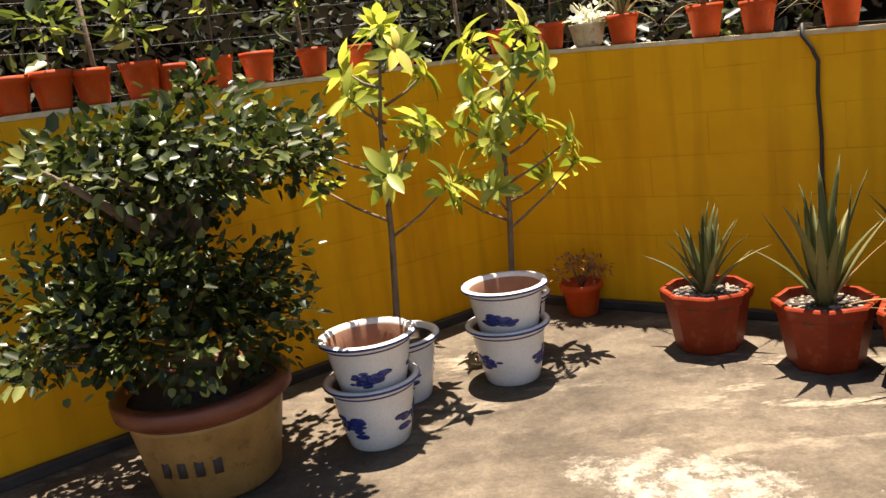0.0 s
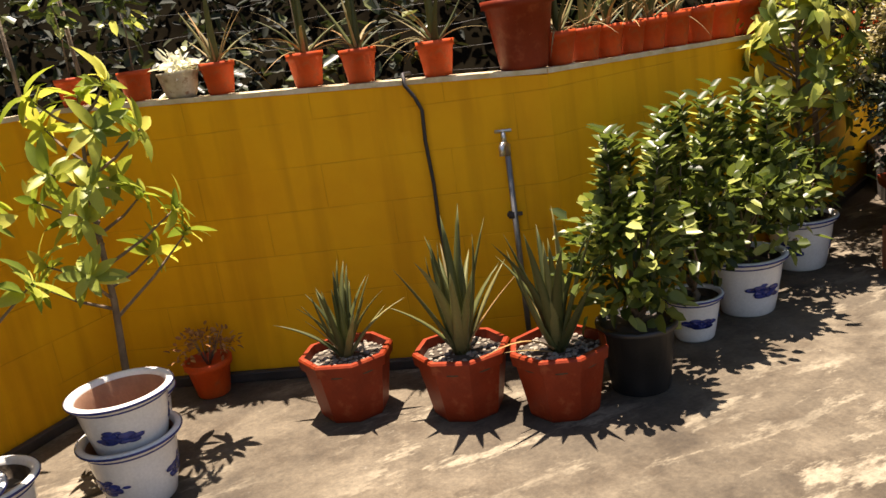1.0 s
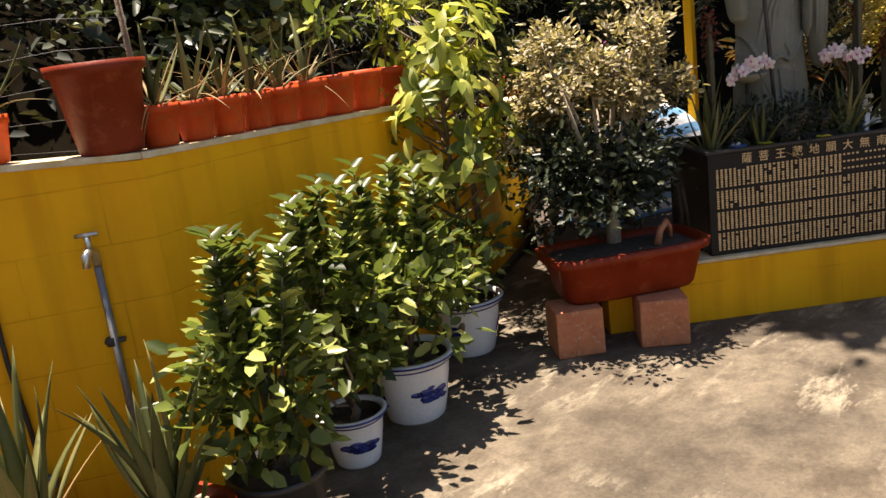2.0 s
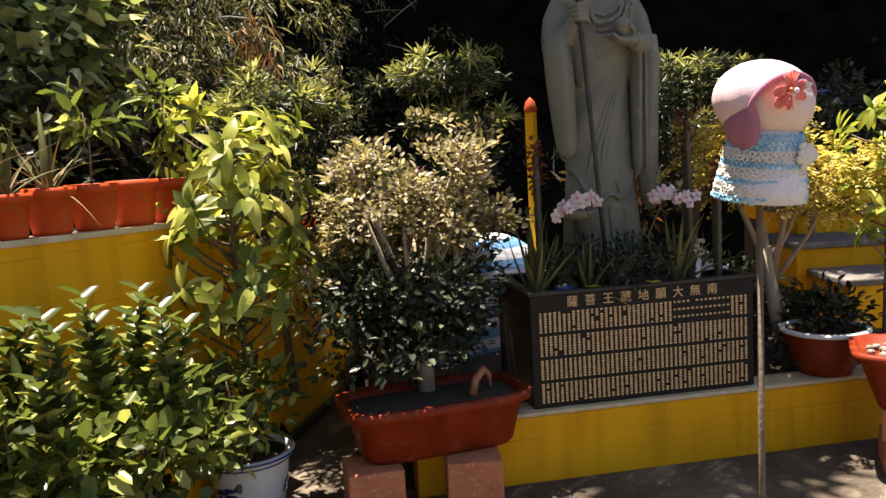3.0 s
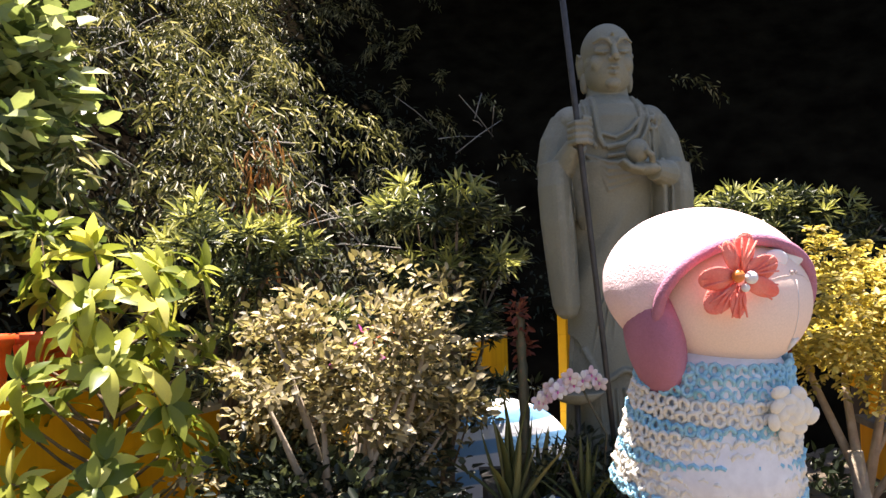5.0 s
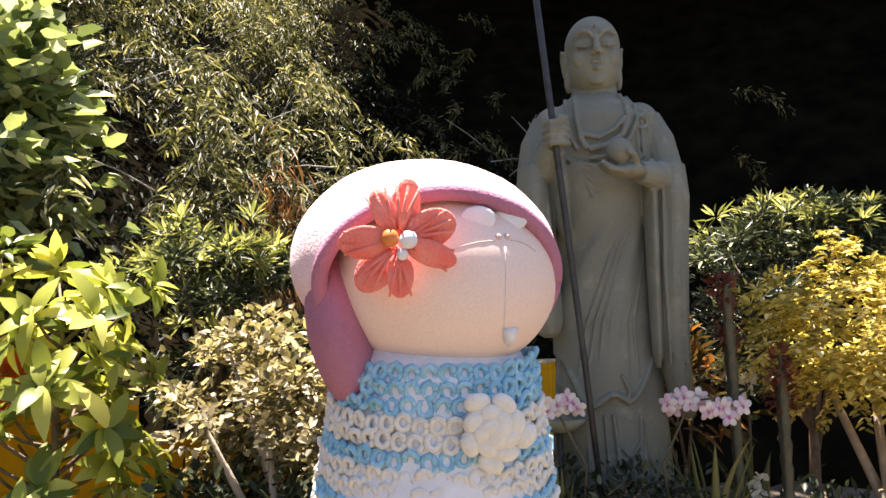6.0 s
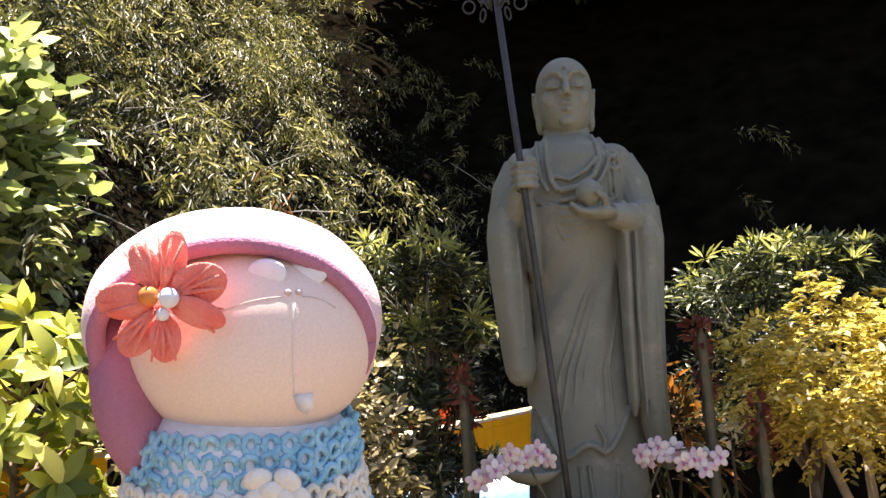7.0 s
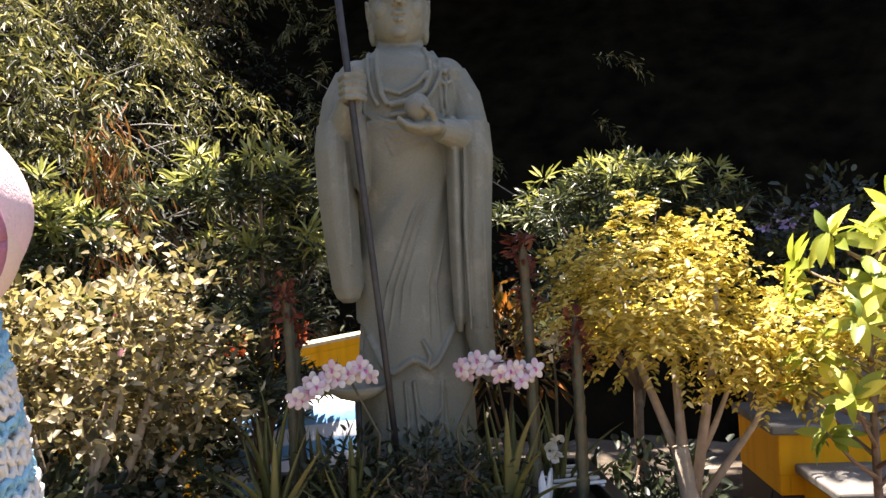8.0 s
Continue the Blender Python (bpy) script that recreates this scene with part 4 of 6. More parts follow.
def bonsai_left():
    t = thing("bonsai_tree", "old dark-leaved bonsai tree with two tiers of foliage", "tree", at=(-0.67, 2.92, 0))
    top, cs = crown("crown", rng, (0.05, 0.1, 1.24), (0.60, 0.48, 0.20), 135, 22, 0.055, 0.052, 0.032, M_BONSAI, t)
    low, cl = crown("crown", rng, (-0.10, -0.06, 0.70), (0.50, 0.42, 0.27), 150, 20, 0.055, 0.050, 0.03, M_BONSAI, t)
    limbs(t, M_BARK, rng, (0, 0, 0.36), (0.03, 0.02, 1.02), [tuple(p) for p in cs[::9]], 0.055, 0.006, 8)
    limbs(t, M_BARK, rng, (0, 0, 0.36), (-0.03, 0.0, 0.55), [tuple(p) for p in cl[::12]], 0.03, 0.004, 6)
    p = thing("bonsai_pot", "large glazed brown bonsai pot with dark brush marks", "flower pot", at=(-0.67, 2.92, 0))
    bm = bmesh.new()
    lathe(bm, [(0.22, 0), (0.24, 0.02), (0.29, 0.30), (0.30, 0.325)], 36)
    part("pot_body", bm, surface("tan_glaze", (0.30, 0.17, 0.05), (0.42, 0.25, 0.08), 7, 0.4, c3=(0.22, 0.12, 0.04)), p)
    bm = bmesh.new()
    lathe(bm, [(0.301, 0.322), (0.318, 0.335), (0.333, 0.345), (0.337, 0.395), (0.33, 0.405), (0.30, 0.41), (0.28, 0.37)], 36, caps=False)
    part("rim", bm, surface("rust_glaze", (0.13, 0.035, 0.018), (0.20, 0.06, 0.03), 7, 0.4), p, "rust-brown glazed rim")
    bm = bmesh.new()
    lathe(bm, [(0.282, 0.34), (0.281, 0.368), (0.001, 0.376)], 28, caps=False)
    part("soil", bm, M_SOIL, p)
    for k in range(4):
        a = -1.9 + k * 0.24
        bm = bmesh.new()
        box(bm, (-0.016, -0.002, -0.035), (0.016, 0.002, 0.035), 0, Matrix.Translation((0.268 * math.cos(a), 0.268 * math.sin(a), 0.17)) @ Matrix.Rotation(a + math.pi / 2, 4, "Z"))
        part("painted_mark", bm, M_SKIRT, p, "dark painted mark")
bonsai_left()

def trough():
    o = Vector((4.69, 3.08))
    for k, q in enumerate((Vector((4.375, 3.185)), Vector((4.675, 2.87)))):
        b = thing("brick", "rough orange-red brick under the planting trough", "brick", "bricks under the trough", at=(q.x, q.y, 0), turn=UANG + (4, -6)[k])
        bm = bmesh.new()
        box(bm, (-0.12, -0.11, 0), (0.12, 0.13, 0.238), 0.008)
        for v in bm.verts:
            v.co += Vector((noise.noise(v.co * 14), noise.noise(v.co * 14 + Vector((5, 0, 0))), 0)) * 0.008
        part("brick_body", bm, M_BRICK, b, smooth=False)
    t = thing("planting_trough", "long red-brown plastic trough standing on bricks", "planter", at=(o.x, o.y, 0.24), turn=UANG + 8)
    bm = bmesh.new()
    n = 40
    def ring(a, b, z, p=5):
        return [bm.verts.new((a * math.copysign(abs(math.cos(q)) ** (2 / p), math.cos(q)), b * math.copysign(abs(math.sin(q)) ** (2 / p), math.sin(q)), z)) for q in [2 * math.pi * i / n for i in range(n)]]
    rs = [ring(0.33, 0.15, 0), ring(0.345, 0.165, 0.02), ring(0.385, 0.20, 0.20), ring(0.42, 0.225, 0.205), ring(0.425, 0.23, 0.245), ring(0.39, 0.20, 0.245), ring(0.375, 0.185, 0.20)]
    for a, b in zip(rs, rs[1:]):
        for i in range(n):
            bm.faces.new((a[i], a[(i + 1) % n], b[(i + 1) % n], b[i]))
    bm.faces.new(rs[0][::-1])
    part("trough_body", bm, M_REDPOT, t)
    bm = bmesh.new()
    rs = [ring(0.376, 0.186, 0.21), ring(0.25, 0.12, 0.225), ring(0.05, 0.03, 0.228)]
    for a, b in zip(rs, rs[1:]):
        for i in range(n):
            bm.faces.new((a[i], a[(i + 1) % n], b[(i + 1) % n], b[i]))
    bm.faces.new(rs[-1])
    part("soil", bm, M_SOIL, t)
    z = thing("azalea_bonsai", "dense round azalea bonsai with bronze-tipped leaves", "tree", at=(o.x + 0.06, o.y + 0.08, 0.45))
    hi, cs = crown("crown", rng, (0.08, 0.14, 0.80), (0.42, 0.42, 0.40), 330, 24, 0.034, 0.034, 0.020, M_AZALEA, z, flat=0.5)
    # Lower crown in dark leaves: the bonsai's shaded underside, put into the colour.
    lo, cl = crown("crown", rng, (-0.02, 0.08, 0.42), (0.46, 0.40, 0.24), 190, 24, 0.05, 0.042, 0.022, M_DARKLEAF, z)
    crown("blossom", rng, (0.08, 0.14, 0.85), (0.42, 0.42, 0.38), 8, 3, 0.01, 0.03, 0.022, M_MAGENTA, z)
    limbs(z, M_PALEBARK, rng, (0, 0, -0.02), (0.02, 0.03, 0.30), [tuple(p) for p in cs[::14]], 0.042, 0.004, 8)
    # litter and an ornament on the soil
    q = o + U * 0.24
    r = thing("driftwood", "curled rusty-brown driftwood scrap on the trough soil", "driftwood", at=(q.x, q.y, 0.465))
    bm = bmesh.new()
    tube(bm, [(-0.10, 0, 0), (-0.07, 0, 0.07), (-0.01, 0, 0.10), (0.05, 0.01, 0.06), (0.06, 0.01, 0.0)], [0.02, 0.018, 0.02, 0.014, 0.01], 8)
    part("wood", bm, M_BRICK, r)
trough()

# ---- the statue and its planter ----
PLZ0, PLZ1, PLW, PLD = 0.338, 0.868, 1.11, 0.62
def place(u, v):
    return PL + U * u + V * v

def build_planter():
    t = thing("statue_planter", "black slate planter box with gold inscription standing on the kerb", "planter", at=(PL.x, PL.y, 0), turn=UANG)
    front = None
    for nm, lo, hi in (("front_panel", (0, 0, PLZ0), (PLW, 0.03, PLZ1)), ("back_panel", (0, PLD - 0.03, PLZ0), (PLW, PLD, PLZ1)), ("side_panel", (0, 0.031, PLZ0), (0.03, PLD - 0.031, PLZ1)), ("side_panel", (PLW - 0.03, 0.031, PLZ0), (PLW, PLD - 0.031, PLZ1))):
        bm = bmesh.new()
        box(bm, lo, hi, 0.003)
        panel = part(nm, bm, M_SLATE, t, smooth=False)
        front = panel if nm == "front_panel" else front
    for nm, lo, hi in (("rim", (-0.012, -0.012, PLZ1 + 0.001), (PLW + 0.012, 0.035, PLZ1 + 0.016)), ("rim", (-0.012, PLD - 0.035, PLZ1 + 0.001), (PLW + 0.012, PLD + 0.012, PLZ1 + 0.016)), ("rim", (-0.012, 0.036, PLZ1 + 0.001), (0.035, PLD - 0.036, PLZ1 + 0.016)), ("rim", (PLW - 0.035, 0.036, PLZ1 + 0.001), (PLW + 0.012, PLD - 0.036, PLZ1 + 0.016))):
        bm = bmesh.new()
        box(bm, lo, hi, 0.003)
        part(nm, bm, surface("slate_edge", (0.025, 0.022, 0.019), (0.06, 0.054, 0.048), 9, 0.5, spec=0.3), t, smooth=False)
    bm = bmesh.new()
    box(bm, (0.032, 0.032, PLZ0), (PLW - 0.032, PLD - 0.032, PLZ1 - 0.04))
    part("soil", bm, M_SOIL, t, smooth=False)
    # the engraved columns: gold strokes too small to read
    bm = bmesh.new()
    g = random.Random(4)
    cols, x0, x1 = 46, 0.035, PLW - 0.03
    for band in range(4):
        zt = PLZ1 - 0.085 - band * 0.111
        for c in range(cols):
            x = x0 + (x1 - x0) * (c + 0.5) / cols
            if band == 0 and 29 <= c <= 41:
                rows = (0, 3, 6)
            else:
                rows = range(8)
            for r in rows:
                if g.random() < 0.04:
                    continue
                z = zt - 0.012 * r
                w = 0.0062 * g.uniform(0.75, 1.1)
                box(bm, (x - w, -0.0022, z - 0.0042), (x + w, -0.0004, z + 0.0042))
    tagged(part("inscription", bm, M_GOLD, front, "fine columns of gold engraved strokes", smooth=False), kind="stuff")
    for i, ch in enumerate("薩菩王藏地願大無南"):
        cu = bpy.data.curves.new("title_character", "FONT")
        cu.body, cu.size, cu.extrude, cu.align_x, cu.align_y = ch, 0.056, 0.0008, "CENTER", "CENTER"
        cu.materials.append(M_GOLD)
        ob = new("title_character", cu)
        ob.parent = front
        ob.matrix_basis = pose(0.202 + i * 0.087, -0.0016, PLZ1 - 0.040, 90, 0, 0)
build_planter()

def build_statue():
    """A standing robed figure as one plain carved mesh."""
    bm = bmesh.new()
    prof = [(0.0, 0.222), (0.1, 0.214), (0.3, 0.204), (0.5, 0.186), (0.7, 0.166), (1.0, 0.162), (1.15, 0.188), (1.24, 0.206), (1.34, 0.214), (1.41, 0.196), (1.455, 0.158), (1.485, 0.116), (1.515, 0.086), (1.58, 0.074)]
    def half(z):
        for (z0, r0), (z1, r1) in zip(prof, prof[1:]):
            if z <= z1:
                w = (z - z0) / (z1 - z0)
                return r0 + (r1 - r0) * (w * w * (3 - 2 * w) * 0.5 + w * 0.5)
        return prof[-1][1]
    def depth(z):
        w = max(0.0, min(1.0, (z - 1.34) / 0.20))
        return 0.64 + 0.14 * w * w * (3 - 2 * w)
    def hem(x):
        return 0.445 + 0.02 * math.cos(x * 40) + max(0.0, x - 0.05) * 1.1 + max(0.0, -0.10 - x) * 1.6
    def body(a, z):
        r = half(z)
        x = r * math.cos(a)
        front = math.sin(a) < 0
        out = 0.0
        if front and z < 1.25:
            w = max(0.0, min(1.0, (z - hem(x)) / 0.012))
            out += 0.023 * w
            fan = math.atan2(x - 0.17, 1.30 - z)
            amp = max(0.0, min(1.0, (z - 0.46) / 0.1)) * max(0.0, min(1.0, (1.12 - z) / 0.15))
            out += 0.008 * amp * (2 * (0.5 + 0.5 * math.sin(fan * 22 + 0.6)) ** 2 - 1)
            out += 0.006 * (1 - w) * math.sin(x * 42)
        elif z < 1.2:
            out += 0.006 * math.sin(a * 11)
        r += out
        return Vector((r * math.cos(a), r * depth(z) * math.sin(a), z))
    n, rows = 120, 158
    rings = [[bm.verts.new(body(2 * math.pi * i / n, 1.58 * j / rows)) for i in range(n)] for j in range(rows + 1)]
    for p, q in zip(rings, rings[1:]):
        for i in range(n):
            bm.faces.new((p[i], p[(i + 1) % n], q[(i + 1) % n], q[i]))
    bm.faces.new(rings[0][::-1])
    bm.faces.new(rings[-1])
    def skin(x, z, out=0.0):
        r = half(z)
        return Vector((x, -(r * depth(z)) * math.sqrt(max(0.03, 1 - (x / r) ** 2)) - out, z))
    def loft(rows, m=28):
        """Flattened ellipses (x, y, z, half width, half depth) joined into a hanging sleeve."""
        rs = []
        for x, y, z, hw, hd in rows:
            rs.append([bm.verts.new((x + hw * math.cos(2 * math.pi * k / m), y + hd * math.sin(2 * math.pi * k / m) * (1 + 0.10 * math.sin(6 * math.pi * k / m)), z)) for k in range(m)])
        for p, q in zip(rs, rs[1:]):
            for k in range(m):
                bm.faces.new((p[k], q[k], q[(k + 1) % m], p[(k + 1) % m]))
        bm.faces.new(rs[0])
        bm.faces.new(rs[-1][::-1])
    # rock foot
    for p, r in (((0.0, 0.0, 0.0), (0.27, 0.20, 0.09)), ((-0.16, -0.06, 0.01), (0.12, 0.12, 0.09)), ((0.17, -0.04, 0.01), (0.12, 0.12, 0.09))):
        ball(bm, p, r, 20, 12)
    # head: skull, jaw, ears, features
    ball(bm, (0, -0.008, 1.690), (0.102, 0.116, 0.112), 40, 28)
    ball(bm, (0, -0.026, 1.612), (0.093, 0.098, 0.104), 36, 24)
    ball(bm, (0, -0.020, 1.645), (0.096, 0.104, 0.09), 36, 24)
    for s in (-1, 1):
        ball(bm, (s * 0.099, 0.010, 1.645), (0.014, 0.030, 0.044), 16, 12)
        ball(bm, (s * 0.093, 0.004, 1.580), (0.015, 0.024, 0.046), 14, 10)
        tube(bm, [(s * 0.106, -0.012, 1.672), (s * 0.112, 0.012, 1.690), (s * 0.112, 0.036, 1.66), (s * 0.104, 0.028, 1.60)], 0.006, 8)
        tube(bm, [(s * 0.010, -0.134, 1.690), (s * 0.024, -0.136, 1.709), (s * 0.048, -0.127, 1.717), (s * 0.078, -0.103, 1.703)], [0.006, 0.0085, 0.0085, 0.005], 8)
        ball(bm, (s * 0.043, -0.106, 1.682), (0.031, 0.018, 0.0145), 20, 14, Matrix.Rotation(s * 0.32, 4, "Z"))
        tube(bm, [(s * 0.014, -0.122, 1.668), (s * 0.042, -0.127, 1.6625), (s * 0.072, -0.105, 1.671)], [0.004, 0.0065, 0.004], 8)
        ball(bm, (s * 0.050, -0.090, 1.630), (0.034, 0.024, 0.036), 20, 14)
        ball(bm, (s * 0.0145, -0.136, 1.638), (0.0115, 0.012, 0.010), 12, 8)
        ball(bm, (s * 0.030, -0.112, 1.601), (0.007, 0.006, 0.006), 8, 6)
    tube(bm, [(0, -0.128, 1.702), (0, -0.137, 1.672), (0, -0.154, 1.645), (0, -0.150, 1.633)], [0.010, 0.011, 0.0145, 0.012], 12)
    tube(bm, [(-0.030, -0.112, 1.603), (-0.012, -0.130, 1.609), (0, -0.130, 1.606), (0.012, -0.130, 1.609), (0.030, -0.112, 1.603)], [0.003, 0.0065, 0.006, 0.0065, 0.003], 10)
    tube(bm, [(-0.024, -0.113, 1.591), (0, -0.129, 1.585), (0.024, -0.113, 1.591)], [0.004, 0.0095, 0.004], 10)
    ball(bm, (0, -0.100, 1.553), (0.030, 0.020, 0.022), 20, 14)
    ball(bm, (0, -0.123, 1.735), (0.008, 0.006, 0.008), 10, 8)
    # collar bands over the bare chest
    for dx, w in ((0.0, 0.011), (0.032, 0.008)):
        tube(bm, [skin(-0.078 - dx, 1.495, 0.006), skin(-0.082 - dx, 1.45, 0.008), skin(-0.080 - dx, 1.39, 0.010), skin(-0.070 - dx, 1.325, 0.012), skin(-0.05 - dx, 1.29, 0.014)], w, 8)
        tube(bm, [skin(0.080 + dx, 1.495, 0.006), skin(0.098 + dx, 1.44, 0.008), skin(0.100 + dx, 1.39, 0.010), skin(0.075 + dx, 1.335, 0.014), skin(0.02 + dx, 1.300 - dx, 0.018), skin(-0.045, 1.290 - dx, 0.016)], w, 8)
    tube(bm, [skin(-0.068, 1.345, 0.008), skin(-0.01, 1.325, 0.012), skin(0.05, 1.355, 0.012), skin(0.088, 1.40, 0.008)], 0.008, 8)
    for k in range(5):
        tube(bm, [skin(-0.13 + 0.012 * k, 1.27 - 0.010 * k, 0.008), skin(-0.04, 1.235 - 0.026 * k, 0.016), skin(0.06, 1.225 - 0.016 * k, 0.016), skin(0.15, 1.26 + 0.006 * k, 0.006)], [0.005, 0.0065, 0.0065, 0.004], 7)
    # shoulder folds falling to each elbow
    for s in (-1, 1):
        for k in range(4):
            x = s * (0.115 + 0.022 * k)
            tube(bm, [skin(x, 1.462 - 0.016 * k, 0.002), skin(x * 1.10, 1.37, 0.004), skin(s * min(0.195, abs(x) * 1.16), 1.27, 0.006)], [0.004, 0.008, 0.005], 6)
    # shoulders and upper arms
    for s in (-1, 1):
        ball(bm, (s * 0.150, 0.0, 1.405), (0.078, 0.090, 0.068), 24, 16)
        tube(bm, [(s * 0.170, 0.0, 1.40), (s * 0.212, -0.008, 1.32), (s * 0.234, -0.025, 1.22)], [0.070, 0.072, 0.068], 18)
        ball(bm, (s * 0.232, -0.035, 1.20), (0.068, 0.082, 0.075), 20, 14)
    # forearm, fist and hanging sleeve on the staff's side
    tube(bm, [(-0.225, -0.05, 1.19), (-0.200, -0.135, 1.235), (-0.170, -0.195, 1.295)], [0.062, 0.054, 0.040], 14)
    ball(bm, (-0.163, -0.205, 1.330), (0.040, 0.038, 0.050), 16, 12)
    for k in range(4):
        tube(bm, [(-0.203, -0.205, 1.362 - 0.0225 * k), (-0.182, -0.248, 1.364 - 0.0225 * k), (-0.145, -0.252, 1.364 - 0.0225 * k), (-0.122, -0.222, 1.362 - 0.0225 * k)], 0.0108, 10)
    tube(bm, [(-0.125, -0.205, 1.355), (-0.132, -0.245, 1.378), (-0.160, -0.250, 1.382)], 0.011, 8)
    loft([(-0.236, -0.075, 1.24, 0.062, 0.085), (-0.240, -0.090, 1.15, 0.068, 0.095), (-0.236, -0.098, 1.02, 0.066, 0.090), (-0.228, -0.100, 0.90, 0.062, 0.080), (-0.220, -0.100, 0.79, 0.058, 0.070), (-0.214, -0.100, 0.71, 0.053, 0.058), (-0.212, -0.100, 0.675, 0.040, 0.044), (-0.212, -0.100, 0.660, 0.018, 0.020)])
    loft([(-0.158, -0.120, 1.26, 0.030, 0.070), (-0.150, -0.130, 1.14, 0.030, 0.060), (-0.144, -0.135, 1.03, 0.026, 0.046), (-0.142, -0.135, 0.985, 0.010, 0.018)])
    for k in range(3):
        tube(bm, [(-0.262 + 0.03 * k, -0.158 - 0.014 * (k == 1), 1.17), (-0.252 + 0.028 * k, -0.178 - 0.006 * (k == 1), 1.0), (-0.236 + 0.022 * k, -0.165, 0.78)], [0.004, 0.0085, 0.005], 7)
    # forearm, open hand, pearl and the long drape on the other side
    tube(bm, [(0.228, -0.05, 1.19), (0.180, -0.15, 1.185), (0.112, -0.215, 1.190)], [0.062, 0.050, 0.036], 14)
    tube(bm, [(0.165 + 0.036 * math.cos(t) * 0.5, -0.165 + 0.02 * math.cos(t), 1.186 + 0.052 * math.sin(t)) for t in [2 * math.pi * i / 16 for i in range(17)]], 0.007, 6)
    ball(bm, (0.070, -0.235, 1.195), (0.062, 0.042, 0.024), 18, 12)
    for k in range(4):
        tube(bm, [(0.055, -0.268 + 0.019 * k, 1.190), (0.008, -0.280 + 0.021 * k, 1.198), (-0.020, -0.272 + 0.023 * k, 1.224)], [0.0115, 0.0105, 0.008], 8)
    tube(bm, [(0.100, -0.248, 1.210), (0.088, -0.280, 1.238), (0.062, -0.288, 1.256)], [0.013, 0.012, 0.009], 10)
    ball(bm, (0.046, -0.242, 1.258), 0.044, 24, 18)
    loft([(0.236, -0.070, 1.23, 0.062, 0.085), (0.238, -0.085, 1.12, 0.066, 0.092), (0.230, -0.092, 0.98, 0.062, 0.082), (0.224, -0.094, 0.82, 0.058, 0.074), (0.222, -0.092, 0.66, 0.054, 0.066), (0.228, -0.085, 0.54, 0.050, 0.058), (0.240, -0.072, 0.46, 0.044, 0.050), (0.256, -0.060, 0.40, 0.034, 0.038), (0.266, -0.055, 0.375, 0.014, 0.016)])
    loft([(0.165, -0.115, 1.16, 0.026, 0.060), (0.162, -0.125, 0.98, 0.026, 0.050), (0.160, -0.125, 0.78, 0.024, 0.042), (0.160, -0.120, 0.60, 0.020, 0.034), (0.160, -0.115, 0.55, 0.008, 0.014)])
    for k in range(3):
        tube(bm, [(0.198 + 0.03 * k, -0.165 - 0.010 * (k == 1), 1.14), (0.190 + 0.03 * k, -0.172, 0.88), (0.196 + 0.028 * k, -0.150, 0.56)], [0.004, 0.008, 0.005], 7)
    # rolled edge of the outer robe with its curl, and the looped cords below
    tube(bm, [skin(x, hem(x) + 0.004, 0.016) for x in [-0.15 + 0.02 * i for i in range(16)]], 0.012, 8)
    tube(bm, [skin(0.03, 0.53, 0.018), skin(0.055, 0.48, 0.022), skin(0.045, 0.445, 0.022)], [0.006, 0.010, 0.006], 8)
    # creases fanning down the front of the robe from the raised arm
    for k in range(7):
        x1 = -0.125 + 0.036 * k
        tube(bm, [skin(0.125 - 0.006 * k, 1.13 - 0.012 * k, 0.004), skin(0.05 + 0.010 * k + x1 * 0.3, 0.93, 0.014), skin(x1 * 0.75 + 0.015, 0.70, 0.017), skin(x1, 0.50 + 0.02 * (k % 2), 0.012)], [0.003, 0.004, 0.0055, 0.004], 8)
    for k in range(4):
        x1 = -0.10 + 0.065 * k
        tube(bm, [skin(x1, 0.40, 0.0), skin(x1 + 0.008, 0.22, 0.004), skin(x1 * 1.1, 0.06, 0.002)], [0.004, 0.0085, 0.006], 7)
    for k in range(3):
        tube(bm, [skin(-0.005, 0.40 - 0.04 * (k == 0) * 0, 0.004), skin(0.005, 0.31 - 0.03 * k, 0.008), skin(0.045, 0.262 - 0.032 * k, 0.010), skin(0.085, 0.31 - 0.03 * k, 0.008), skin(0.092, 0.40, 0.004)], 0.0065, 7)
    # clasp on the shoulder
    tube(bm, [skin(0.150 + 0.020 * math.cos(t), 1.385 + 0.024 * math.sin(t), 0.012) for t in [2 * math.pi * i / 14 for i in range(15)]], 0.0065, 8)
    tube(bm, [skin(0.150, 1.44, 0.010), skin(0.162, 1.415, 0.016), skin(0.148, 1.395, 0.018)], 0.007, 6)
    tube(bm, [skin(0.150, 1.37, 0.014), skin(0.148, 1.31, 0.012), skin(0.152, 1.26, 0.012)], 0.0065, 6)
    bmesh.ops.recalc_face_normals(bm, faces=bm.faces)
    for v in bm.verts:
        v.co.x *= 0.955
        v.co.z -= 0.013 * max(0.0, min(1.0, (v.co.z - 1.48) / 0.06))
    q = place(0.515, 0.41)
    ob = part("statue", bm, M_GRANITE, None)
    ob.matrix_basis = pose(q.x, q.y, PLZ1 - 0.04, 0, 0, UANG)
    md = ob.modifiers.new("carve", "REMESH")
    md.mode, md.voxel_size, md.use_smooth_shade = "VOXEL", 0.0032, True
    sm = ob.modifiers.new("soften", "SMOOTH")
    sm.factor, sm.iterations = 0.15, 1
    tagged(ob, "grey-green stone statue of a standing robed monk holding a pearl", "statue")
    # the staff in its fist
    s = thing("ringed_staff", "dark iron staff with curled finial in the statue's fist", "staff", at=(q.x, q.y, PLZ1 - 0.04), turn=UANG)
    bm = bmesh.new()
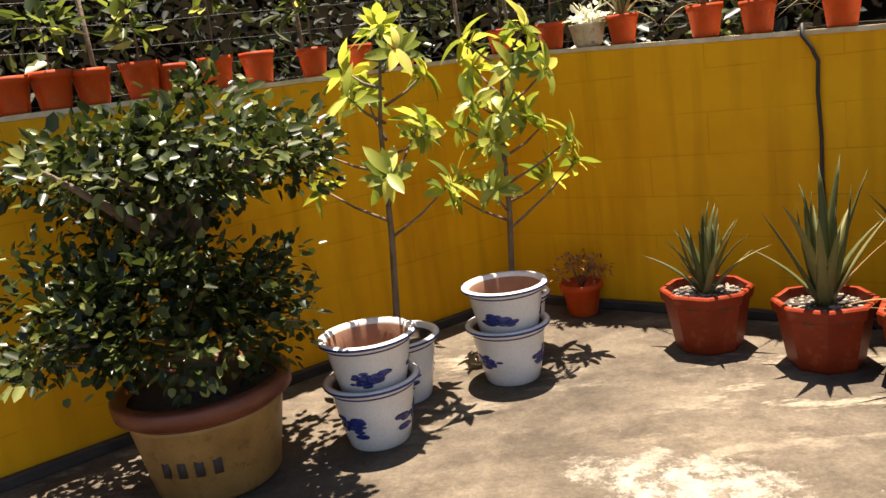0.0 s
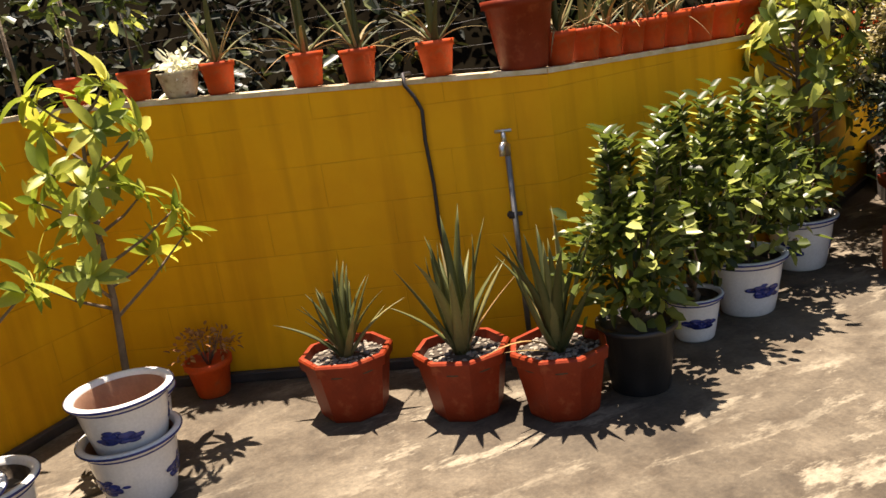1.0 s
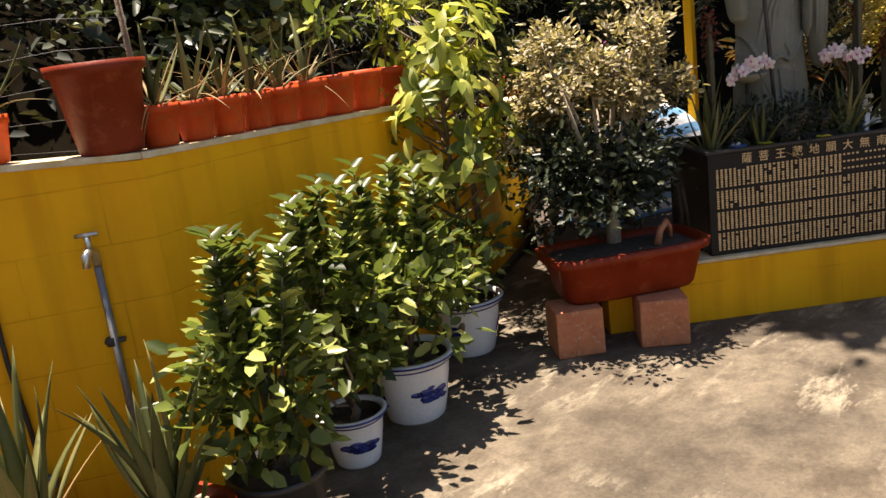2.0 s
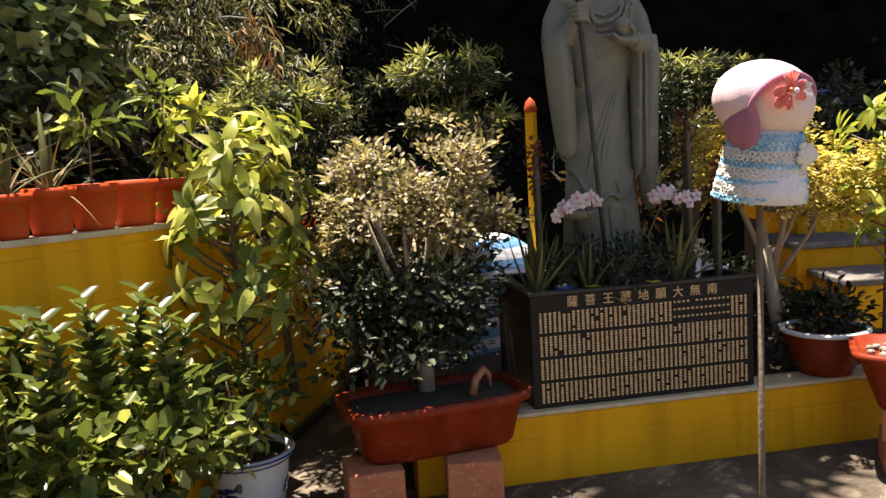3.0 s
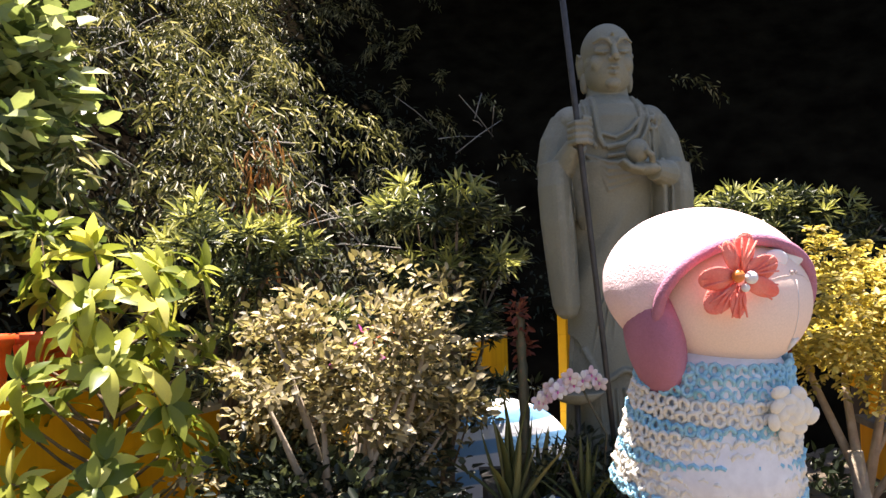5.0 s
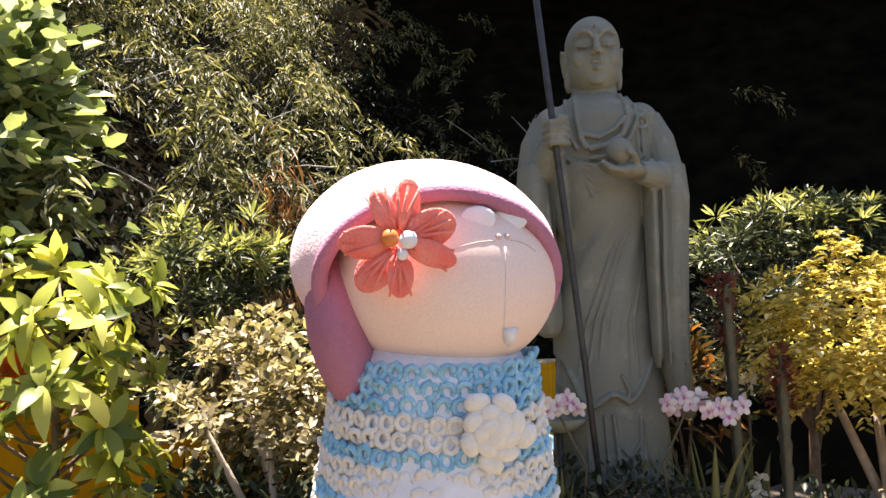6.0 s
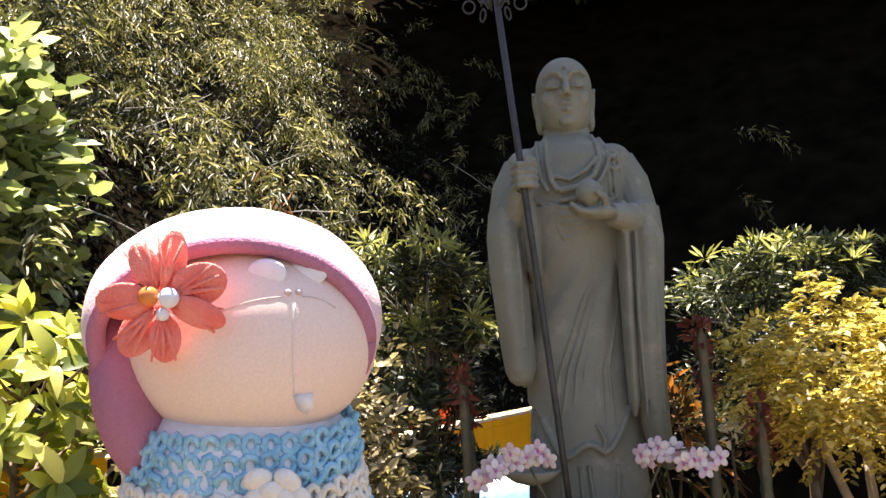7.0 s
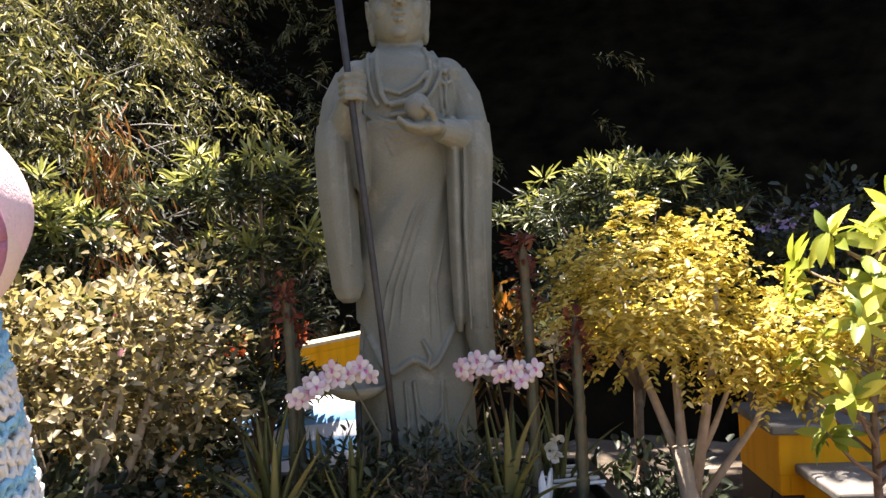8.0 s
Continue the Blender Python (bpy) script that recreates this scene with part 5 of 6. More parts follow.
    tube(bm, [(-0.055, -0.205, 0.03), (-0.10, -0.215, 0.60), (-0.163, -0.228, 1.33), (-0.215, -0.236, 1.93)], [0.0095, 0.0105, 0.0115, 0.0115], 10)
    shaft = part("shaft", bm, M_IRON, s)
    for k in range(6):
        bm = bmesh.new()
        a0 = k * math.pi / 3
        pts = []
        for i in range(19):
            w = i / 18
            r = 0.02 + 0.075 * math.sin(math.pi * min(1, w * 1.05)) 
            z = 1.90 + 0.16 * w + 0.035 * math.sin(w * 9)
            pts.append((-0.222 + r * math.cos(a0), -0.236 + r * math.sin(a0), z))
        tube(bm, pts, 0.0045, 6)
        tube(bm, [(-0.222 + (0.085 + 0.02 * math.cos(t)) * math.cos(a0), -0.236 + (0.085 + 0.02 * math.cos(t)) * math.sin(a0), 1.91 + 0.022 * math.sin(t)) for t in [2 * math.pi * i / 12 for i in range(13)]], 0.0035, 5)
        part("curl", bm, M_IRON, shaft)
build_statue()

def cactus(u, v, height, label, seed):
    g = np.random.default_rng(seed)
    q = place(u, v)
    t = thing("column_cactus", label, "cactus", "column cacti", at=(q.x, q.y, PLZ1 - 0.05))
    for k in range(2):
        bm = bmesh.new()
        n, hh = 5, height * (1 - 0.14 * k)
        dx, dy = 0.05 * k, 0.03 * k
        rings = []
        for i in range(25):
            z = hh * i / 24
            r0 = 0.017 + 0.003 * math.sin(i * 2.1) - (0.008 if i > 22 else 0)
            rings.append([bm.verts.new((dx + 0.012 * math.sin(z * 4 + k) + r0 * (1 if j % 2 else 0.62) * math.cos(math.pi * j / n), dy + r0 * (1 if j % 2 else 0.62) * math.sin(math.pi * j / n), z)) for j in range(2 * n)])
        for a, b in zip(rings, rings[1:]):
            for j in range(2 * n):
                bm.faces.new((a[j], a[(j + 1) % (2 * n)], b[(j + 1) % (2 * n)], b[j]))
        bm.faces.new(rings[-1])
        part("stem", bm, M_CACTUS, t)
        crown("leaf_tip", g, (dx, dy, hh - 0.05), (0.022, 0.022, 0.07), 10, 6, 0.012, 0.03, 0.014, M_REDTIP, t)
cactus(0.12, 0.22, 0.74, "grey-green column cactus with reddish leafy tips", 1)
cactus(0.86, 0.14, 0.86, "tall brown column cactus beside the statue", 2)
cactus(1.00, 0.12, 0.60, "thin leaning column cactus at the planter's end", 3)
for u, v, n, ln, sp in ((0.07, 0.16, 15, 0.44, 40), (0.32, 0.09, 16, 0.32, 52), (0.78, 0.12, 16, 0.38, 50), (0.20, 0.30, 9, 0.34, 36), (0.96, 0.30, 12, 0.36, 42)):
    q = place(u, v)
    aloe_plant(rng, "slender green aloe growing in the planter soil", (q.x, q.y, PLZ1 - 0.045), n, ln, 1, "aloes in the planter", sp)
for u, v in ((0.48, 0.10), (0.62, 0.12), (0.30, 0.2)):
    q = place(u, v)
    shrub("ground_shrub", "low dark shrublet at the statue's feet", (q.x, q.y, PLZ1 - 0.05), 0.02, 0.24, 0.10, rng, M_DARKLEAF, 26, 12, 0.035, 0.014, trunk=0.008, low=0.04)

def orchid(u, v, z, label, lean):
    q = place(u, v)
    t = thing("orchid", label, "orchid", "orchids beside the statue", at=(q.x, q.y, PLZ1 - 0.05), turn=UANG)
    bm = bmesh.new()
    tip = Vector((lean * 0.21, -0.02, z - 0.03))
    pts = [Vector((0, 0, 0)), Vector((-lean * 0.03, 0, z * 0.6)), Vector((lean * 0.06, 0, z)), Vector((lean * 0.14, -0.01, z + 0.01)), tip]
    tube(bm, pts, [0.005, 0.0045, 0.004, 0.003, 0.002], 6)
    part("stalk", bm, M_CACTUS, t)
    g = np.random.default_rng(int(u * 100))
    for i in range(15):
        k = i / 14
        p = Vector((lean * (-0.01 + 0.22 * k), -0.03 + g.normal() * 0.022, z + 0.005 - 0.045 * k * k + g.normal() * 0.016))
        bm = bmesh.new()
        yaw = Matrix.Rotation(g.uniform(-0.7, 0.7), 4, "Z") @ Matrix.Rotation(g.uniform(-0.3, 0.3), 4, "X")
        for j in range(5):
            a = math.pi / 2 + j * 2 * math.pi / 5
            ball(bm, p + yaw @ Vector((0.017 * math.cos(a), 0.003 * (j % 2), 0.017 * math.sin(a))), (0.016, 0.0022, 0.0115), 8, 6, yaw @ Matrix.Rotation(-a, 4, "Y"))
        ball(bm, p + yaw @ Vector((0, -0.004, -0.004)), (0.004, 0.004, 0.006), 8, 6, None, 1)
        part("blossom", bm, [M_PINK, M_MAGENTA], t)
    for a in (-0.5, 0.3, 2.6):
        m = Matrix.Rotation(a, 4, "Z") @ Matrix.Rotation(radians(40), 4, "X") @ Matrix.Diagonal((0.22, 0.22, 0.22, 1))
        link_part("leaf", SAP_MESHES[1], t, m)
orchid(0.37, 0.12, 0.46, "pale pink moth orchid arching beside the statue", -1)
orchid(0.66, 0.10, 0.47, "white-pink moth orchid on an arched stalk", 1)
def saucer():
    q = place(0.33, 0.27)
    t = thing("stone_dish", "shallow grey stone dish on a rod beside the statue", "dish", at=(q.x, q.y, PLZ1 + 0.31), turn=UANG)
    bm = bmesh.new()
    lathe(bm, [(0.02, 0), (0.06, 0.012), (0.105, 0.045), (0.10, 0.05), (0.05, 0.025), (0.001, 0.02)], 24)
    part("dish_body", bm, M_GRANITE, t)
    bm = bmesh.new()
    lathe(bm, [(0.010, -0.36), (0.009, -0.15), (0.011, 0.004)], 10)
    part("rod", bm, M_IRON, t, "thin dark iron rod")
saucer()
def plaque():
    q = place(0.60, 0.035)
    t = thing("small_plaque", "small dark plaque with pale strokes in the planter", "plaque", at=(q.x, q.y, PLZ1 - 0.045), turn=UANG)
    bm = bmesh.new()
    box(bm, (-0.09, 0, 0), (0.09, 0.012, 0.09), 0.003, Matrix.Rotation(-0.2, 4, "X"))
    part("board", bm, M_SLATE, t, smooth=False)
    bm = bmesh.new()
    for k in range(4):
        box(bm, (-0.07 + 0.036 * k, -0.003, 0.03), (-0.045 + 0.036 * k, -0.001, 0.062), 0, Matrix.Rotation(-0.2, 4, "X"))
    part("writing_bar", bm, M_GRANITE, t, "pale bars of writing", smooth=False)
plaque()

def planter_clutter():
    q = place(0.20, 0.10)
    t = thing("blue_cup", "small blue and white cup of shells in the planter", "cup", at=(q.x, q.y, PLZ1 - 0.042))
    bm = bmesh.new()
    lathe(bm, [(0.030, 0), (0.034, 0.004), (0.040, 0.055), (0.043, 0.06), (0.038, 0.06), (0.034, 0.045), (0.001, 0.045)], 20)
    cup = part("cup_body", bm, M_BLUE, t)
    bm = bmesh.new()
    lathe(bm, [(0.0375, 0.030), (0.0395, 0.034), (0.0405, 0.044), (0.0395, 0.048)], 20, caps=False)
    part("band", bm, M_CHINA, cup, "white band")
    g = np.random.default_rng(12)
    for _ in range(7):
        bm = bmesh.new()
        a, r = g.uniform(0, 6.28), g.uniform(0, 0.022)
        ball(bm, (r * math.cos(a), r * math.sin(a), 0.056 + 0.012 * g.random()), (0.015, 0.011, 0.009), 10, 6, Matrix.Rotation(a, 4, "Z"))
        part("shell", bm, M_WHITEFL, t)
    for u, v, h, turn in ((0.845, 0.16, 0.15, 20), (0.80, 0.22, 0.10, -35)):
        q = place(u, v)
        t = thing("pot_shard", "broken piece of a white pot in the planter soil", "shard", "shards in the planter", at=(q.x, q.y, PLZ1 - 0.045), turn=turn)
        bm = bmesh.new()
        outer, inner = [], []
        for k in range(9):
            a = -2.4 + 0.2 * k
            top = h * (0.75 + 0.25 * math.sin(k * 2.2))
            for r, row in ((0.075, outer), (0.068, inner)):
                row.append((bm.verts.new((r * 0.85 * math.cos(a), r * 0.85 * math.sin(a), 0)), bm.verts.new((r * math.cos(a), r * math.sin(a), top))))
        for k in range(8):
            (a0, a1), (b0, b1), (c0, c1), (d0, d1) = outer[k], outer[k + 1], inner[k], inner[k + 1]
            bm.faces.new((a0, b0, b1, a1))
            bm.faces.new((d0, c0, c1, d1))
            bm.faces.new((a1, b1, d1, c1))
        for k in (0, 8):
            bm.faces.new((outer[k][0], outer[k][1], inner[k][1], inner[k][0]))
        bmesh.ops.recalc_face_normals(bm, faces=bm.faces)
        part("shard_body", bm, M_CHINA, t)
    q = place(0.98, 0.30)
    t = thing("wire_rack", "small white slatted rack lying on the planter's end", "rack", at=(q.x, q.y, PLZ1 + 0.022), turn=UANG + 8)
    for k in range(5):
        bm = bmesh.new()
        box(bm, (-0.11, -0.12 + 0.055 * k, 0), (0.10, -0.105 + 0.055 * k, 0.010), 0.003)
        part("slat", bm, M_CHINA, t, smooth=False)
    for x in (-0.10, 0.08):
        bm = bmesh.new()
        box(bm, (x, -0.125, -0.011), (x + 0.014, 0.12, -0.001), 0.003)
        part("rail", bm, M_CHINA, t, smooth=False)
planter_clutter()

# ---- planting round the statue ----
def tree(name, label, at, fork, crowns, rng, bark=M_BARK, trunk=0.03, every=16, category="shrub", flat=0.6, tuft=0.0):
    t = thing(name, label, category, at=at)
    for i, (c, r, clumps, per, spread, leaf, width, material) in enumerate(crowns):
        ob, cs = crown("crown", rng, c, r, clumps, per, spread, leaf, width, material, t, flat=flat, tuft=tuft)
        limbs(t, bark, rng, (0.03 * i, 0.02 * i, -0.03), (fork[0] * (1 - 0.3 * i), fork[1], fork[2] * (1 - 0.15 * i)), [tuple(p) for p in cs[::every]], trunk * (1 - 0.2 * i), 0.004, 7)
    return t
def lime_tips(t, rng, centre, radii, count):
    """Rosettes of fresh shoots over the top of a crown."""
    c = clump_points(rng, centre, radii, count * 3, 0.85)
    c = c[c[:, 2] > centre[2] + 0.15 * radii[2]][:count]
    crown("fresh_shoot", rng, centre, radii, 0, 18, 0.03, 0.07, 0.015, M_PODOTIP, t, centres=c, up=1.0, tuft=0.8)
def feather_sprays(t, rng, centre, radii, count, pairs, reach, leaf, width, material):
    """Arching twigs with a row of small leaflets down each side."""
    c = clump_points(rng, centre, radii, count, 0.55, 0.5)
    out = c - np.asarray(centre)
    out /= np.linalg.norm(out, axis=1, keepdims=True)
    d = out * np.array([1, 1, 0.5]) + rng.normal(size=c.shape) * 0.35 + np.array([0, 0, 0.55])
    d /= np.linalg.norm(d, axis=1, keepdims=True)
    side = np.cross(d, [0, 0, 1.0])
    side /= np.linalg.norm(side, axis=1, keepdims=True) + 1e-9
    pos, way, nrm = [], [], []
    length = reach * rng.uniform(0.6, 1.3, (len(c), 1))
    for k in range(pairs):
        f = (k + 0.5) / pairs
        p = c + d * length * f - np.array([0, 0, 0.75]) * length * f * f
        for s in (-1, 1):
            pos.append(p + rng.normal(size=c.shape) * 0.003)
            way.append(side * s + d * (0.7 - 0.2 * f) - np.array([0, 0, 0.5 * f]) + rng.normal(size=c.shape) * 0.2)
            nrm.append(np.array([0, 0, 1.0]) + out * 0.3 + rng.normal(size=c.shape) * 0.25)
    pos, way, nrm = np.concatenate(pos), np.concatenate(way), np.concatenate(nrm)
    leaves_mesh("spray", pos, way, nrm, leaf * rng.uniform(0.7, 1.25, len(pos)), width, material, t, 0.2, kind="stuff")
gold = tree("golden_shrub", "golden-leaved shrub with forked pale trunk", (6.42, 1.93, 0.30), (-0.16, 0.10, 0.66),
     [((-0.16, 0.14, 1.18), (0.36, 0.34, 0.27), 95, 18, 0.038, 0.030, 0.015, M_YELLOW), ((0.12, -0.18, 1.00), (0.30, 0.26, 0.18), 45, 18, 0.038, 0.030, 0.015, M_YELLOW)], rng, M_PALEBARK, 0.040, every=32, flat=0.4)
feather_sprays(gold, rng, (-0.16, 0.14, 1.19), (0.37, 0.35, 0.28), 420, 9, 0.11, 0.026, 0.013, M_YELLOW)
feather_sprays(gold, rng, (0.12, -0.18, 1.01), (0.32, 0.27, 0.19), 200, 9, 0.11, 0.026, 0.013, M_YELLOW)
sapling((6.46, 1.50, 0.30), "bright yellow-green sapling beside the steps", 1.36, 24, rng, lean=(0.02, -0.02), bare=0.40, leaf=0.105, reach=0.30, spread=60, per=11)
pod1 = tree("podocarpus", "clipped podocarpus with lime tips behind the statue", (5.72, 3.62, 0.3), (0.02, 0, 0.8),
     [((-0.04, 0, 1.66), (0.36, 0.30, 0.09), 80, 22, 0.040, 0.058, 0.014, M_PODO), ((0.08, 0.0, 1.38), (0.30, 0.28, 0.08), 60, 22, 0.04, 0.058, 0.014, M_PODO), ((-0.06, 0.0, 1.14), (0.34, 0.30, 0.08), 60, 22, 0.04, 0.058, 0.014, M_PODO), ((0.04, 0.0, 0.84), (0.38, 0.34, 0.12), 80, 22, 0.05, 0.058, 0.014, M_PODO)], rng, tuft=0.8)
# The hedge's lower crown uses the dark leaf, painting in its shaded base.
pod2 = tree("podocarpus", "broad clipped podocarpus hedge on the far side", (7.35, 2.75, 0.3), (0, 0.02, 0.9),
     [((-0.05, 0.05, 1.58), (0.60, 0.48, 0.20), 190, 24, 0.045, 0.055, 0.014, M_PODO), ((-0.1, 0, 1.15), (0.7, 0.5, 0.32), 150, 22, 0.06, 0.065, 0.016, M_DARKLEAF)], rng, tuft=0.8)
pod3 = tree("podocarpus", "layered podocarpus by the garden wall", (4.95, 4.25, 0.3), (0, 0.02, 0.9),
     [((0.02, 0.0, 1.50), (0.42, 0.36, 0.14), 95, 22, 0.045, 0.066, 0.015, M_PODO), ((0.22, 0.0, 1.08), (0.52, 0.42, 0.22), 115, 22, 0.05, 0.066, 0.015, M_PODO)], rng, tuft=0.8)
tree("broadleaf_tree", "pale green broad-leaved tree over the garden wall", (4.30, 5.45, 1.3), (0.0, 0.0, 0.7),
     [((-0.05, 0.0, 1.30), (0.48, 0.5, 0.85), 165, 12, 0.10, 0.115, 0.088, M_BIGLEAF), ((-0.3, 0.1, 0.75), (0.5, 0.5, 0.5), 65, 12, 0.11, 0.115, 0.088, M_BIGLEAF)], rng, trunk=0.05, category="tree")
tree("dark_shrub", "dark shrub with small purple flowers by the steps", (7.7, 2.1, 0.6), (0, 0, 0.5),
     [((0.1, 0, 0.95), (0.45, 0.4, 0.3), 110, 18, 0.07, 0.05, 0.025, M_DARKLEAF)], rng)
tree("dark_shrub", "low dark-leaved shrub beside the planter", (6.35, 1.82, 0.30), (0, 0, 0.12),
     [((0.02, 0, 0.24), (0.26, 0.24, 0.17), 70, 18, 0.05, 0.045, 0.022, M_DARKLEAF)], rng, trunk=0.015)
# Shrub added to fill a black, shaded gap in the bed.
tree("dark_shrub", "dense dark shrub added to darken the bed behind the planter", (6.62, 2.40, 0.29), (0, 0, 0.12),
     [((0, 0, 0.26), (0.34, 0.34, 0.22), 110, 18, 0.06, 0.055, 0.026, M_DARKLEAF)], rng, trunk=0.015)
tree("podocarpus", "low leafy podocarpus between the bonsai and the statue", (5.50, 4.05, 0.29), (0, 0, 0.4),
     [((0, 0, 0.62), (0.40, 0.36, 0.30), 120, 20, 0.055, 0.062, 0.016, M_PODO), ((0.1, -0.1, 1.05), (0.30, 0.28, 0.16), 60, 20, 0.05, 0.060, 0.015, M_PODO)], rng, trunk=0.02, tuft=0.6)
tree("croton", "red and yellow croton behind the statue", (6.45, 2.9, 0.3), (0, 0, 0.6),
     [((0, 0, 0.95), (0.22, 0.20, 0.22), 34, 10, 0.06, 0.09, 0.026, foliage("croton_leaf", (0.02, 0.025, 0.008), (0.09, 0.05, 0.015), (0.45, 0.16, 0.03)))], rng, trunk=0.015)

lime_tips(pod1, rng, np.array([-0.04, 0, 1.66]), np.array([0.36, 0.30, 0.10]), 34)
lime_tips(pod1, rng, np.array([0.08, 0, 1.38]), np.array([0.30, 0.28, 0.09]), 18)
lime_tips(pod2, rng, np.array([-0.05, 0.05, 1.58]), np.array([0.58, 0.46, 0.18]), 22)
lime_tips(pod3, rng, np.array([0.02, 0.0, 1.48]), np.array([0.44, 0.38, 0.20]), 40)
lime_tips(pod3, rng, np.array([0.2, 0.0, 1.10]), np.array([0.52, 0.42, 0.24]), 22)

def right_pots():
    q = Vector((5.97, 1.20))
    along = Vector((0.18, -0.98))
    for k in (-0.19, 0.2):
        p = q + along * k
        for h, turn in ((0, 3), (1, -4)):
            b = thing("brick", "orange-red brick stacked under the far trough", "brick", "bricks under the far trough", at=(p.x, p.y, 0.152 * h), turn=UANG - 35 + turn)
            bm = bmesh.new()
            box(bm, (-0.06, -0.13, 0), (0.06, 0.13, 0.151), 0.007)
            part("brick_body", bm, M_BRICK, b, smooth=False)
    t = thing("red_trough", "red-brown plastic trough of soil and stones on bricks", "planter", at=(q.x, q.y, 0.305), turn=UANG - 35)
    bm = bmesh.new()
    n = 36
    def ring(a, b, z, p=5):
        return [bm.verts.new((a * math.copysign(abs(math.cos(s)) ** (2 / p), math.cos(s)), b * math.copysign(abs(math.sin(s)) ** (2 / p), math.sin(s)), z)) for s in [2 * math.pi * i / n for i in range(n)]]
    rs = [ring(0.27, 0.15, 0), ring(0.35, 0.21, 0.22), ring(0.38, 0.235, 0.225), ring(0.385, 0.24, 0.26), ring(0.35, 0.21, 0.26), ring(0.34, 0.20, 0.22), ring(0.02, 0.02, 0.235)]
    for a, b in zip(rs, rs[1:]):
        for i in range(n):
            bm.faces.new((a[i], a[(i + 1) % n], b[(i + 1) % n], b[i]))
    bm.faces.new(rs[0][::-1])
    bm.faces.new(rs[-1])
    part("trough_body", bm, M_REDPOT, t)
    bm = bmesh.new()
    for _ in range(120):
        a, r = rng.uniform(0, 6.28), math.sqrt(rng.random())
        s = 0.010 + 0.018 * rng.random()
        ball(bm, (0.31 * r * math.cos(a), 0.17 * r * math.sin(a), 0.238), (s, s * 0.8, s * 0.6), 6, 4)
    tagged(part("gravel", bm, M_GRAVEL, t), kind="stuff")
    b = thing("blue_ornament", "small blue glazed ornament on the trough soil", "ornament", at=(q.x + 0.02, q.y + 0.06, 0.305 + 0.235), turn=UANG)
    bm = bmesh.new()
    lathe(bm, [(0.03, 0), (0.036, 0.02), (0.022, 0.05), (0.028, 0.075), (0.016, 0.10), (0.001, 0.11)], 16)
    part("ornament_body", bm, M_BLUE, b)
    q = Vector((6.22, 1.74))
    t = thing("round_bowl", "round red bowl with a pale rim among the plants", "flower pot", at=(q.x, q.y, 0.30))
    bm = bmesh.new()
    lathe(bm, [(0.10, 0), (0.12, 0.02), (0.20, 0.24), (0.19, 0.25), (0.17, 0.22), (0.001, 0.21)], 30)
    part("bowl_body", bm, M_REDPOT, t)
    bm = bmesh.new()
    lathe(bm, [(0.196, 0.242), (0.215, 0.25), (0.215, 0.265), (0.19, 0.268), (0.188, 0.252)], 30, caps=False)
    part("rim", bm, M_CHINA, t, "white glazed rim")
right_pots()

def tarp():
    t = thing("covered_heap", "heap under a blue and white striped tarpaulin", "tarpaulin", at=(6.2, 3.85, 0.29), turn=-20)
    bm = bmesh.new()
    nx, ny = 40, 30
    g = []
    for j in range(ny + 1):
        row = []
        for i in range(nx + 1):
            x, y = (i / nx - 0.5) * 1.1, (j / ny - 0.5) * 0.6
            e = max(0, 1 - (abs(x) / 0.55) ** 4) * max(0, 1 - (abs(y) / 0.3) ** 4)
            z = 0.72 * e ** 0.5 + 0.03 * noise.noise(Vector((x * 5, y * 5, 1))) * e
            row.append(bm.verts.new((x, y, z)))
        g.append(row)
    for j in range(ny):
        for i in range(nx):
            bm.faces.new((g[j][i], g[j][i + 1], g[j + 1][i + 1], g[j + 1][i]))
    part("sheet", bm, M_TARP, t)
tarp()

proto_far = square_pot(rng, 0.17, 0.16)
proto_far["label"] = "terracotta-orange flower pot on the far wall"
d4 = (W4B - W34).normalized()
for k, s in enumerate((1.15, 1.45, 1.95, 2.2, 2.6, 3.0)):
    q = W34 + Vector((0.05, 0.12)) + d4 * s + Vector((-d4.y, d4.x)) * 0.08
    m = Matrix.Translation((q.x, q.y, 1.124))
    if k == 0:
        proto_far.matrix_basis = m
    else:
        copy_thing(proto_far, m)

# ---- fittings on the wall ----
D2 = (W23 - W12).normalized()
ANG2 = math.degrees(math.atan2(D2.y, D2.x))
def tap():
    q = W12 + D2 * 2.115
    t = thing("garden_tap", "worn chrome tap on a grey standpipe against the wall", "tap", at=(q.x, q.y, 0), turn=ANG2)
    bm = bmesh.new()
    tube(bm, [(0.0, -0.022, 0.0), (0.0, -0.022, 1.0)], 0.013, 12)
    part("pipe", bm, M_GREYMETAL, t)
    bm = bmesh.new()
    tube(bm, [(-0.012, -0.022, 0.70), (-0.012, -0.022, 0.73)], 0.018, 10)
    box(bm, (-0.035, -0.03, 0.708), (0.035, -0.004, 0.722), 0.002)
    part("clamp", bm, M_SKIRT, t)
    bm = bmesh.new()
    tube(bm, [(0, -0.022, 0.99), (0, -0.022, 1.035), (-0.012, -0.05, 1.05), (-0.018, -0.085, 1.04), (-0.02, -0.092, 1.0)], [0.015, 0.017, 0.016, 0.014, 0.013], 12)
    spout = part("spout", bm, M_CHROME, t)
    bm = bmesh.new()
    tube(bm, [(-0.008, -0.045, 1.05), (-0.008, -0.045, 1.10)], [0.014, 0.010], 10)
    tube(bm, [(-0.045, -0.045, 1.105), (0.03, -0.045, 1.105)], 0.008, 8)
    part("handle", bm, M_CHROME, spout)
tap()
